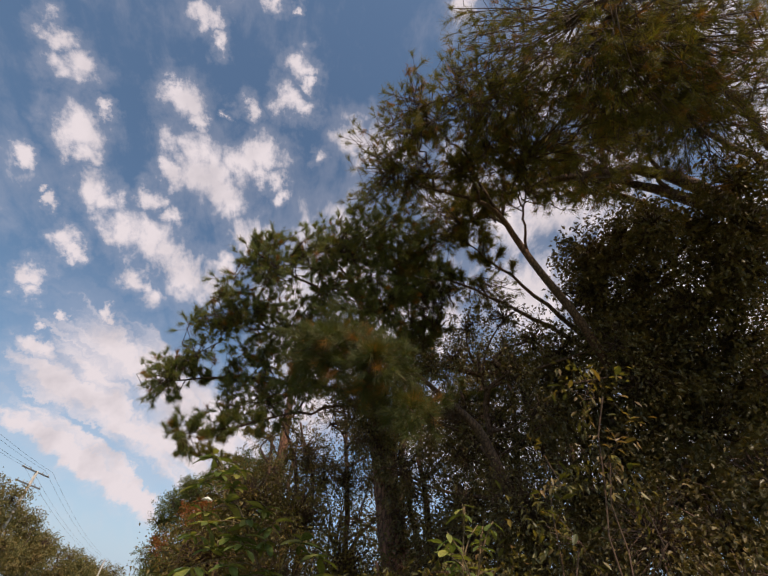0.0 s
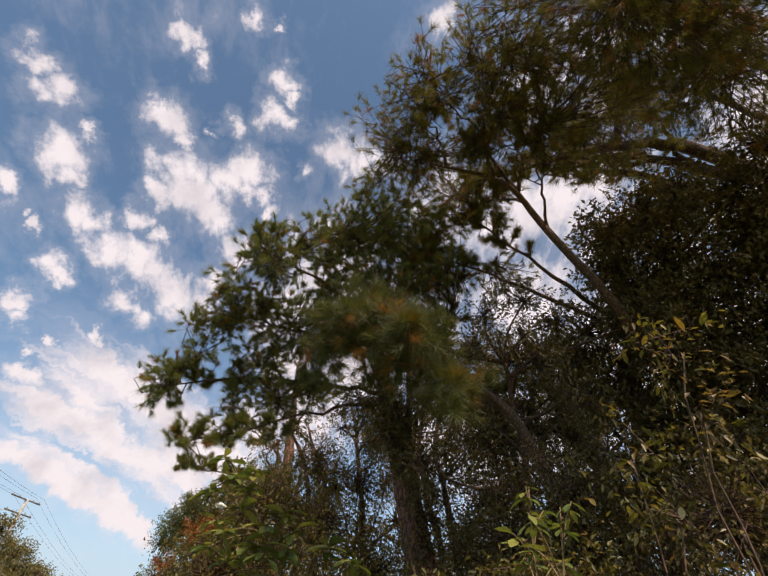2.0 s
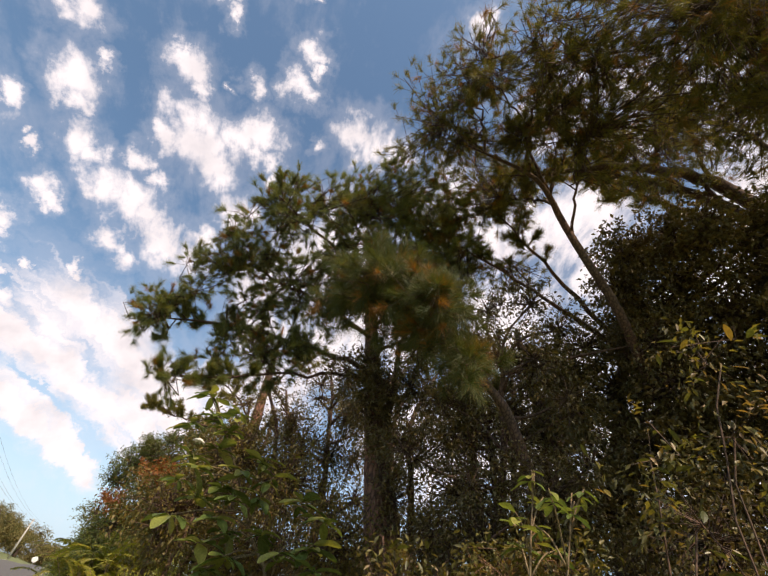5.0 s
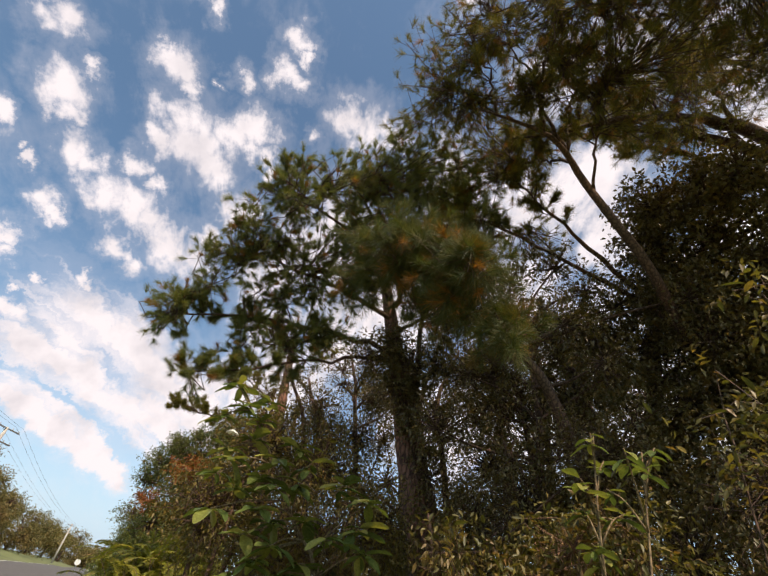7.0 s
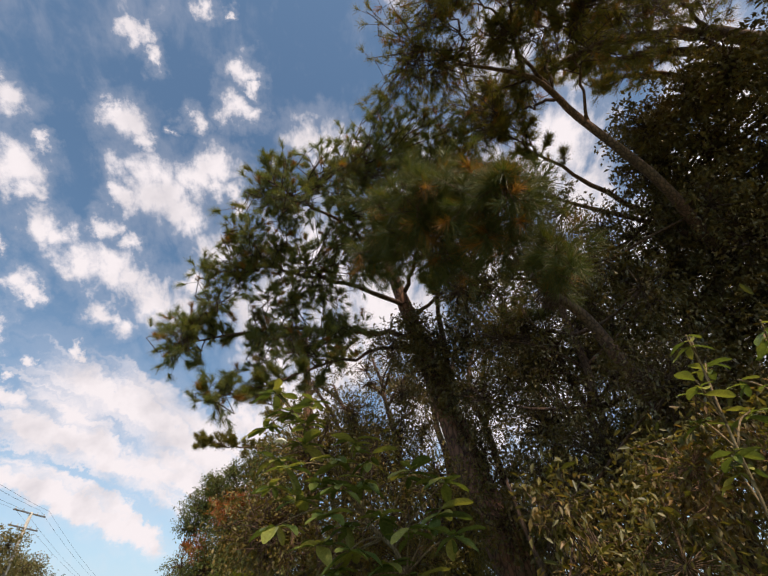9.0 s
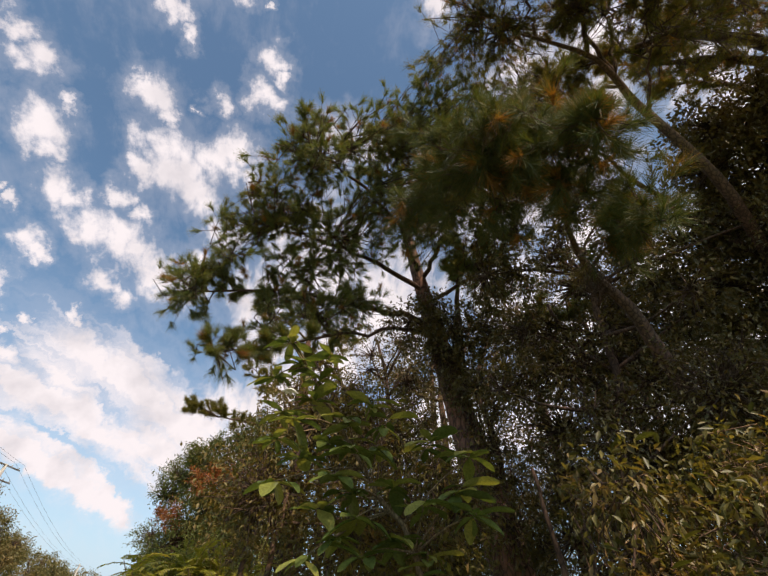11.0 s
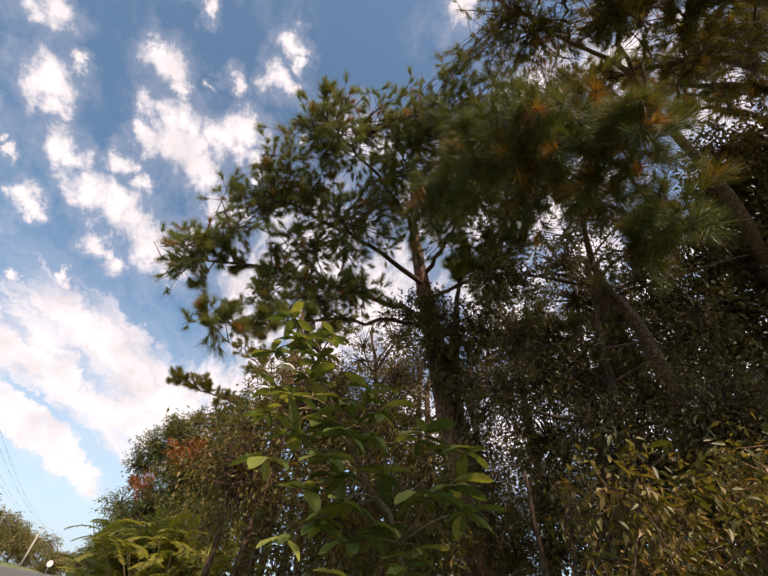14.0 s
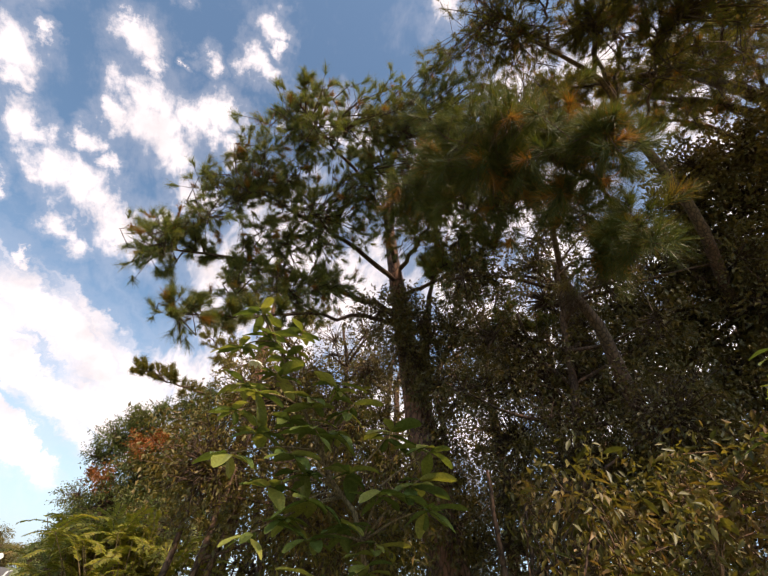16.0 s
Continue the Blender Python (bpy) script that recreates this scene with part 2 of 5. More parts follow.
def mottled(name, a, b, scale, rough=0.8, bump=0.0, metal=0.0, detail=6):
    m, nt, bsdf, out = base_material(name)
    n = noise_node(nt, scale, detail, 0.62)
    r = ramp_node(nt, [(0.32, a), (0.68, b)])
    nt.links.new(n.outputs["Fac"], r.inputs[0])
    n2 = noise_node(nt, scale * 0.07, 3)
    r2 = ramp_node(nt, [(0.35, (0.8, 0.8, 0.8)), (0.65, (1.15, 1.15, 1.1))])
    nt.links.new(n2.outputs["Fac"], r2.inputs[0])
    nt.links.new(mix_rgb(nt, 1.0, r.outputs[0], r2.outputs[0], "MULTIPLY"), bsdf.inputs["Base Color"])
    bsdf.inputs["Roughness"].default_value, bsdf.inputs["Metallic"].default_value = rough, metal
    if bump:
        bn = nt.nodes.new("ShaderNodeBump")
        bn.inputs["Strength"].default_value, bn.inputs["Distance"].default_value = bump, 0.02
        nt.links.new(n.outputs["Fac"], bn.inputs["Height"])
        nt.links.new(bn.outputs[0], bsdf.inputs["Normal"])
    return m


M_NEEDLE = foliage("pine_needles", [(0.0, (0.10, 0.098, 0.022)), (0.6, (0.155, 0.14, 0.028)), (0.9, (0.21, 0.155, 0.034)), (1.0, (0.28, 0.15, 0.036))],
                   (0.21, 0.14, 0.034), (0.56, 0.74), 0.7, 0.5, 0.55)
# lighter needles for the tall pine's whole crown, sunlit look put into the colour
M_NEEDLE_TIP = foliage("sunlit_pine_needles", [(0.0, (0.105, 0.145, 0.058)), (0.7, (0.18, 0.19, 0.06)), (1.0, (0.27, 0.20, 0.058))],
                       (0.17, 0.13, 0.034), (0.58, 0.74), 0.8, 0.42, 0.5)
M_NEEDLE_OLD = foliage("browning_pine_needles", [(0.0, (0.18, 0.11, 0.025)), (0.5, (0.28, 0.125, 0.026)), (1.0, (0.38, 0.15, 0.028))],
                       (0.12, 0.11, 0.026), (0.52, 0.64), 1.6, 0.45, 0.5)
M_NEEDLE_YOUNG = foliage("long_green_needles", [(0.0, (0.055, 0.078, 0.022)), (0.7, (0.10, 0.11, 0.028)), (1.0, (0.17, 0.12, 0.03))],
                         (0.17, 0.105, 0.03), (0.6, 0.74), 1.2, 0.35, 0.5)
M_DARK_LEAF = foliage("dark_evergreen_leaves", [(0.0, (0.09, 0.078, 0.028)), (0.7, (0.155, 0.115, 0.038)), (1.0, (0.22, 0.14, 0.046))],
                      (0.15, 0.095, 0.034), (0.54, 0.75), 0.8, 0.25, 0.42)
M_MID_LEAF = foliage("woodland_leaves", [(0.0, (0.095, 0.083, 0.02)), (0.6, (0.155, 0.118, 0.027)), (1.0, (0.20, 0.13, 0.032))],
                     (0.19, 0.115, 0.03), (0.56, 0.75), 0.9, 0.35, 0.5)
M_EDGE_LEAF = foliage("roadside_leaves", [(0.0, (0.07, 0.098, 0.03)), (0.6, (0.12, 0.142, 0.038)), (1.0, (0.19, 0.18, 0.045))],
                      (0.16, 0.13, 0.036), (0.58, 0.75), 0.6, 0.35, 0.5)
M_AUTUMN = foliage("autumn_leaves", [(0.0, (0.25, 0.085, 0.025)), (0.6, (0.36, 0.11, 0.03)), (1.0, (0.28, 0.15, 0.035))], None, trans=0.35)
M_VINE = foliage("vine_leaves", [(0.0, (0.075, 0.07, 0.02)), (0.45, (0.14, 0.12, 0.03)), (0.85, (0.235, 0.185, 0.05)), (1.0, (0.27, 0.145, 0.05))],
                 (0.20, 0.115, 0.046), (0.50, 0.64), 1.4, 0.42, 0.45)
M_VINE_ONE = foliage("single_vine_leaves", [(0.0, (0.065, 0.07, 0.018)), (0.5, (0.12, 0.108, 0.024)), (0.85, (0.20, 0.16, 0.036)), (1.0, (0.22, 0.12, 0.036))],
                     None, trans=0.42, rough=0.4, single=True)
M_BIG_LEAF = foliage("large_leaves", [(0.0, (0.09, 0.125, 0.038)), (0.6, (0.17, 0.20, 0.055)), (1.0, (0.34, 0.32, 0.09))],
                     None, trans=0.33, rough=0.24, single=True)
# base colour raised in place of the sunlight that the tall pine blocks
M_FEATHER = foliage("feathery_leaves", [(0.0, (0.20, 0.21, 0.035)), (0.6, (0.28, 0.27, 0.045)), (1.0, (0.36, 0.29, 0.055))], None, trans=0.45)
M_FAR_LEAF = foliage("far_leaves", [(0.0, (0.11, 0.105, 0.035)), (0.6, (0.18, 0.155, 0.055)), (1.0, (0.27, 0.19, 0.07))],
                     (0.28, 0.18, 0.07), (0.5, 0.7), 0.35, 0.3, 0.6)
M_PETAL = mottled("pale_petals", (0.75, 0.73, 0.66), (0.85, 0.83, 0.78), 30, 0.5)
M_PINE_BARK = bark("pine_bark", (0.055, 0.03, 0.022), (0.20, 0.105, 0.07), (0.32, 0.18, 0.13), 9)
M_LIMB_BARK = bark("limb_bark", (0.045, 0.028, 0.02), (0.12, 0.072, 0.05), (0.20, 0.13, 0.09), 16, 0.5)
M_TWIG = bark("twig_bark", (0.05, 0.032, 0.022), (0.10, 0.062, 0.042), (0.16, 0.10, 0.07), 30, 0.3)
M_RUNNER = bark("dry_runner", (0.08, 0.048, 0.03), (0.18, 0.105, 0.062), (0.27, 0.165, 0.10), 30, 0.2)
M_STEM = bark("green_stem", (0.09, 0.07, 0.04), (0.22, 0.165, 0.09), (0.34, 0.26, 0.16), 30, 0.2)
M_GRASS_GROUND = mottled("verge_grass", (0.10, 0.13, 0.035), (0.19, 0.19, 0.065), 6, 0.9, 0.4)
M_ASPHALT = mottled("asphalt", (0.075, 0.068, 0.064), (0.115, 0.104, 0.098), 60, 0.85, 0.3)
M_LINE = mottled("road_paint", (0.6, 0.6, 0.56), (0.78, 0.77, 0.72), 12, 0.7)
M_POLE = mottled("weathered_pole_wood", (0.34, 0.31, 0.28), (0.52, 0.48, 0.44), 14, 0.85)
M_ARM = mottled("grey_timber", (0.14, 0.12, 0.105), (0.22, 0.19, 0.17), 14, 0.85)
M_WIRE = mottled("cable_sheath", (0.03, 0.03, 0.03), (0.05, 0.05, 0.05), 20, 0.6)
M_SIGN = mottled("sign_face", (0.62, 0.62, 0.6), (0.75, 0.75, 0.73), 8, 0.5)
M_STEEL = mottled("galvanised_steel", (0.35, 0.35, 0.36), (0.48, 0.48, 0.49), 20, 0.45, 0, 0.8)


# building blocks
def mesh_object(name, verts, tris, material, parent=None, label="", smooth=False):
    """One mesh object from arrays of corners and triangles (or quads)."""
    verts, tris = np.asarray(verts, np.float32), np.asarray(tris, np.int32)
    k = tris.shape[1]
    me = bpy.data.meshes.new(name)
    me.vertices.add(len(verts))
    me.vertices.foreach_set("co", verts.ravel())
    me.loops.add(tris.size)
    me.loops.foreach_set("vertex_index", tris.ravel())
    me.polygons.add(len(tris))
    me.polygons.foreach_set("loop_start", np.arange(0, tris.size, k, dtype=np.int32))
    me.polygons.foreach_set("loop_total", np.full(len(tris), k, np.int32))
    if smooth:
        me.polygons.foreach_set("use_smooth", np.ones(len(tris), bool))
    me.update(calc_edges=True)
    me.materials.append(material)
    ob = new(name, me)
    if parent:
        ob.parent = parent
    if label:
        ob["label"] = label
    return ob


def part(name, bm, material, parent, label="", smooth=False):
    me = bpy.data.meshes.new(name)
    bm.to_mesh(me)
    bm.free()
    me.materials.append(material)
    for p in me.polygons:
        p.use_smooth = smooth
    ob = new(name, me)
    ob.parent = parent
    if label:
        ob["label"] = label
    return ob


def thing(name, at, label, category, group="", kind=""):
    ob = new(name)
    ob.location = at
    ob.empty_display_size = 0.2
    bpy.context.view_layer.update()
    return tagged(ob, label, category, group, kind)


def smooth_line(points, n):
    """A smooth line of n points through the given ones."""
    p = np.asarray(points, float)
    if len(p) == 2:
        return p[0] + np.linspace(0, 1, n)[:, None] * (p[1] - p[0])
    q = np.vstack([2 * p[0] - p[1], p, 2 * p[-1] - p[-2]])
    out = []
    for u in np.linspace(0, len(p) - 1 - 1e-6, n):
        i, t = int(u), u - int(u)
        a, b, c, d = q[i:i + 4]
        out.append(0.5 * (2 * b + (c - a) * t + (2 * a - 5 * b + 4 * c - d) * t * t + (3 * b - a - 3 * c + d) * t ** 3))
    return np.array(out)


def tube(line, radii, sides=9, rough=0.0, rng=None):
    """Corners and quads of a tapered round limb along a line, with closed ends."""
    line, n = np.asarray(line, float), len(line)
    radii = np.interp(np.linspace(0, 1, n), np.linspace(0, 1, len(radii)), radii)
    tan = np.gradient(line, axis=0)
    tan /= np.linalg.norm(tan, axis=1, keepdims=True) + 1e-9
    ref = np.array([0.3, 0.9, 0.2]) if abs(tan[0, 2]) > 0.6 else np.array([0.1, 0.2, 1.0])
    side = np.cross(tan, ref)
    side /= np.linalg.norm(side, axis=1, keepdims=True) + 1e-9
    up = np.cross(side, tan)
    ang = np.linspace(0, 2 * np.pi, sides, endpoint=False)
    r = radii[:, None] * (1 + (rough * (rng.random((n, sides)) - 0.5) if rough else 0))
    v = line[:, None] + r[..., None] * (np.cos(ang)[None, :, None] * side[:, None] + np.sin(ang)[None, :, None] * up[:, None])
    i, j = np.meshgrid(np.arange(n - 1), np.arange(sides), indexing="ij")
    a, b = i * sides + j, i * sides + (j + 1) % sides
    quads = np.stack([a, b, b + sides, a + sides], -1).reshape(-1, 4)
    verts = np.vstack([v.reshape(-1, 3), line[:1], line[-1:]])
    caps = []
    for k in range(0, sides):
        caps.append((k, n * sides, (k + 1) % sides, (k + 1) % sides))
        e = (n - 1) * sides
        caps.append((e + k, e + (k + 1) % sides, n * sides + 1, n * sides + 1))
    tri1 = np.vstack([quads[:, [0, 1, 2]], quads[:, [0, 2, 3]], np.array(caps)[:, :3]])
    return verts, tri1


def sticks(segs):
    """Three-sided tapered twigs: rows of start, end, radius at the start and at the end."""
    s = np.asarray(segs, float)
    a, b = s[:, :3], s[:, 3:6]
    d = b - a
    d /= np.linalg.norm(d, axis=1, keepdims=True) + 1e-9
    ref = np.where(np.abs(d[:, 2:]) > 0.8, [[1.0, 0, 0]], [[0, 0, 1.0]])
    u = np.cross(d, ref)
    u /= np.linalg.norm(u, axis=1, keepdims=True) + 1e-9
    w = np.cross(d, u)
    rings = []
    for base, r in ((a, s[:, 6:7]), (b, s[:, 7:8])):
        for k in range(3):
            rings.append(base + r * (math.cos(2.094 * k) * u + math.sin(2.094 * k) * w))
    v = np.stack(rings, 1).reshape(-1, 3)
    o = np.arange(len(s))[:, None] * 6
    t = np.array([0, 1, 4, 0, 4, 3, 1, 2, 5, 1, 5, 4, 2, 0, 3, 2, 3, 5])
    return v, (o + t[None]).reshape(-1, 3)


def unit(v):
    return v / (np.linalg.norm(v, axis=-1, keepdims=True) + 1e-9)


def needles(pos, way, size, rng, count=38, width=0.010, spread=0.9):
    """Brushes of needles round twig ends: each needle a slim blade of its own."""
    m = len(pos)
    if not m:
        return np.zeros((0, 3)), np.zeros((0, 3), int)
    d = unit(way[:, None] * 1.0 + spread * unit(rng.normal(size=(m, count, 3))) + np.array([0, 0, 0.1]))
    base = pos[:, None] - way[:, None] * (rng.random((m, count, 1)) * 0.75 * size[:, None, None])
    ln = size[:, None, None] * (0.7 + 0.5 * rng.random((m, count, 1)))
    sag = np.array([0, 0, -0.12]) * ln
    side = unit(np.cross(d, unit(rng.normal(size=(m, count, 3))))) * width * 0.5
    v = np.stack([base - side, base + side, base + d * ln + sag], 2).reshape(-1, 3)
    return v, np.arange(len(v)).reshape(-1, 3)


def blades(pos, way, up, length, width, fold=0.25):
    """Small leaves: pointed, folded along the midrib, two faces each."""
    side = unit(np.cross(way, up))
    nrm = np.cross(side, way)
    ln, wd = length[:, None], width[:, None]
    mid = pos + way * ln * 0.45
    v = np.stack([pos, mid - side * wd * 0.5 + nrm * wd * fold, pos + way * ln - nrm * ln * 0.12, mid + side * wd * 0.5 + nrm * wd * fold], 1).reshape(-1, 3)
    o = np.arange(len(pos))[:, None] * 4
    return v, (o + np.array([0, 2, 1, 0, 3, 2])[None]).reshape(-1, 3)


def leaf_cloud(lobes, clumps, per, size, rng, clump=0.28, hollow=0.45, slim=0.5, droop=0.35):
    """Clumps of leaves through egg-shaped lobes (centre, radii): clump centres, and the leaves' mesh arrays."""
    vol = np.array([np.prod(l[3:6]) for l in lobes]) ** 0.7
    pick = rng.choice(len(lobes), clumps, p=vol / vol.sum())
    lob = np.array(lobes)[pick]
    d = unit(rng.normal(size=(clumps, 3)))
    r = (hollow + (1 - hollow) * rng.random((clumps, 1)) ** 0.7) * (0.86 + 0.3 * rng.random((clumps, 1)))
    c = lob[:, :3] + d * r * lob[:, 3:6]
    k = clumps * per
    axis = np.repeat(unit(d + 0.7 * unit(rng.normal(size=(clumps, 3))) + np.array([0, 0, -0.15])), per, 0)
    u = rng.random((k, 1)) * 1.6 - 0.6
    pos = np.repeat(c, per, 0) + axis * u * clump * 1.7 + np.array([0, 0, -0.5]) * u * u * clump + rng.normal(size=(k, 3)) * clump * 0.36
    way = unit(unit(rng.normal(size=(k, 3))) + axis * 0.7 + np.array([0, 0, -droop]))
    up = unit(np.array([0, 0, 1.0]) + 0.6 * rng.normal(size=(k, 3)))
    ln = size * (0.65 + 0.7 * rng.random(k))
    return c, blades(pos, way, up, ln, ln * slim)


# plan: a road runs past a wooded edge; its heading and the rise of the land
HEAD = -19.0
RX, RY = math.sin(radians(HEAD)), math.cos(radians(HEAD))


def along(x, y):
    """Distance along the road and, to its right, from the road's right edge."""
    return x * RX + y * RY, x * RY - y * RX + 1.3


def land(x, y):
    s, c = along(x, y)
    near = -0.75 * min(max((s + 1) / 5.0, 0), 1)
    z = near + 1.35 * min(max((s - 8) / 45.0, 0), 1)
    if c < -6.6:
        z += 0.9 * min((-6.6 - c) / 7.0, 1.0) + 0.02 * max(min(-13.6 - c, 60), 0)
    if c > 0.8:
        z += 0.35 * min((c - 0.8) / 4.0, 1.0)
    return z


# ground, one sheet out to the horizon
def build_ground():
    rings = [0.0] + [0.8 * 1.16 ** k for k in range(0, 58)]
    seg = 120
    v, t = [(0, 0, land(0, 0) - 0.03)], []
    for r in rings[1:]:
        for k in range(seg):
            x, y = r * math.sin(2 * math.pi * k / seg), r * math.cos(2 * math.pi * k / seg)
            bump = 0.05 * noise.noise((x * 0.4, y * 0.4, 0)) if r < 200 else 0
            s, c = along(x, y)
            v.append((x, y, land(x, y) + (bump if c > 0.8 or c < -7 else 0) - (0.06 if -7.5 < c < 0.6 else 0)))
    for k in range(seg):
        t.append((0, 1 + (k + 1) % seg, 1 + k))
    for i in range(len(rings) - 2):
        for k in range(seg):
            a, b = 1 + i * seg + k, 1 + i * seg + (k + 1) % seg
            t += [(a, b, b + seg), (a, b + seg, a + seg)]
    ob = mesh_object("ground", v, t, M_GRASS_GROUND, smooth=True)
    return tagged(ob, "grassy roadside ground rising into a low bank", "ground", kind="structure")


def strip(c0, c1, s0, s1, lift, n):
    v, t = [], []
    for i in range(n + 1):
        s = s0 + (s1 - s0) * (i / n) ** 2 if s0 >= 0 else s0 + (s1 - s0) * i / n
        for c in (c0, c1):
            k = c - 1.3
            x, y = s * RX + k * RY, s * RY - k * RX
            v.append((x, y, land(x, y) + lift))
        if i:
            a = 2 * i - 2
            t += [(a, a + 1, a + 3), (a, a + 3, a + 2)]
    return v, t


build_ground()
road = mesh_object("road", *strip(-6.4, 0.3, -60, 420, 0.03, 240), M_ASPHALT)
tagged(road, "worn grey asphalt country road", "road", kind="structure")
for c in (-6.15, 0.0):
    mesh_object("edge_line", *strip(c, c + 0.11, -60, 420, 0.036, 240), M_LINE, road, "faded white edge line")


# trees
def pine(name, trunk_pts, trunk_r, limbs, seed, label, tuft=0.19, count=34, width=0.010, twig_len=(0.9, 1.9), per_m=5.0, tip_mat=None, old=0.0, group="pines", lobes=(), branchlets=0, tufts=9, loose=0.26, spread=1.15, stout=1.0, trunk_mat=None):
    """A pine: trunk, limbs (points, radius, where along it side branches start, their length), twigs and needle brushes."""
    rng = np.random.default_rng(seed)
    at = np.array(trunk_pts[0])
    tree = thing(name, at, label, "tree", group)
    line = smooth_line(trunk_pts, 26)
    part_v, part_t = tube(line - at, trunk_r, 14, 0.12, rng)
    mesh_object("trunk", part_v, part_t, trunk_mat or M_PINE_BARK, tree, smooth=True)
    segs, tp, tw = [], [], []
    for pts, r0, start, reach in limbs:
        l = smooth_line(pts, 16)
        l[1:-1] += rng.normal(size=(14, 3)) * 0.035
        v, t = tube(l - at, [r0, r0 * 0.75, r0 * 0.45, 0.012], 8, 0.1, rng)
        mesh_object("limb", v, t, M_LIMB_BARK, tree, smooth=True)
        length = np.linalg.norm(np.diff(l, axis=0), axis=1).sum()
        for _ in range(int(length * per_m) + 1):
            u = start + (1 - start) * rng.random() ** 0.8
            i = min(int(u * 15), 14)
            p = l[i] + (l[i + 1] - l[i]) * (u * 15 - i)
            tan = unit(l[i + 1] - l[i])
            away = unit(np.cross(tan, unit(rng.normal(size=3))) + np.array([0, 0, 0.25]))
            d = unit(tan * (0.35 + 0.6 * u) + away)
            ln = reach * (0.5 + 0.6 * rng.random()) * (1.05 - 0.45 * u)
            q, rad = p.copy(), 0.02 * stout
            nodes = [q.copy()]
            for s in range(5):
                d = unit(d + rng.normal(size=3) * 0.22 + np.array([0, 0, 0.12]))
                q2 = q + d * ln / 5
                segs.append((*q, *q2, rad, rad * 0.78))
                q, rad = q2, rad * 0.78
                nodes.append(q.copy())
                if s > 0:
                    for _ in range(2 if s < 3 else 3):
                        e = unit(d * 0.8 + unit(rng.normal(size=3)) * 0.9 + np.array([0, 0, 0.25]))
                        tl = ln * (0.16 + 0.2 * rng.random())
                        f = q + e * tl
                        segs.append((*q, *f, 0.008, 0.005))
                        tp.append(f)
                        tw.append(unit(e + np.array([0, 0, 0.2])))
                        if rng.random() < 0.45:
                            tp.append(q + e * tl * 0.55)
                            tw.append(e)
            tp.append(q)
            tw.append(d)
    if branchlets:
        lobes = np.array(lobes)
        ends = np.array([s[3:6] for s in segs] + [list(p) for p in line[8:]])
        size3 = lobes[:, 3] ** 2
        for k in rng.choice(len(lobes), branchlets, p=size3 / size3.sum()):
            d = unit(rng.normal(size=3))
            c = lobes[k, :3] + d * lobes[k, 3] * (0.25 + 0.85 * rng.random() ** 0.6)
            near = np.argpartition(np.linalg.norm(ends - c + (c - lobes[k, :3]) * 0.6, axis=1), 10)[:10]
            o = ends[near[rng.integers(10)]]
            m = (o + c) / 2 + rng.normal(size=3) * 0.14 - np.array([0, 0, 0.1])
            w = unit(c - o + 0.35 * d)
            segs += [(*o, *m, 0.015 * stout, 0.011 * stout), (*m, *c, 0.011 * stout, 0.007 * stout)]
            for _ in range(tufts):
                e = unit(w * 0.7 + unit(rng.normal(size=3)) + np.array([0, 0, 0.25]))
                f = c + e * loose * (0.5 + 0.8 * rng.random()) - w * rng.random() * loose * 1.2
                g = c - w * rng.random() * loose * 1.4
                segs.append((*g, *f, 0.006 * stout, 0.004 * stout))
                tp.append(f)
                tw.append(e)
    v, t = sticks(segs)
    mesh_object("branchwork", v - at, t, M_TWIG, tree)["kind"] = "stuff"
    tp, tw = np.array(tp), np.array(tw)
    size = tuft * (0.75 + 0.5 * rng.random(len(tp)))
    brown = rng.random(len(tp)) < old
    for sel, nm, mat in ((~brown, "crown", tip_mat or M_NEEDLE), (brown, "browning_crown", M_NEEDLE_OLD)):
        if sel.any():
            v, t = needles(tp[sel], tw[sel], size[sel], rng, count, width, spread)
            mesh_object(nm, v - at, t, mat, tree)["kind"] = "stuff"
    return tree


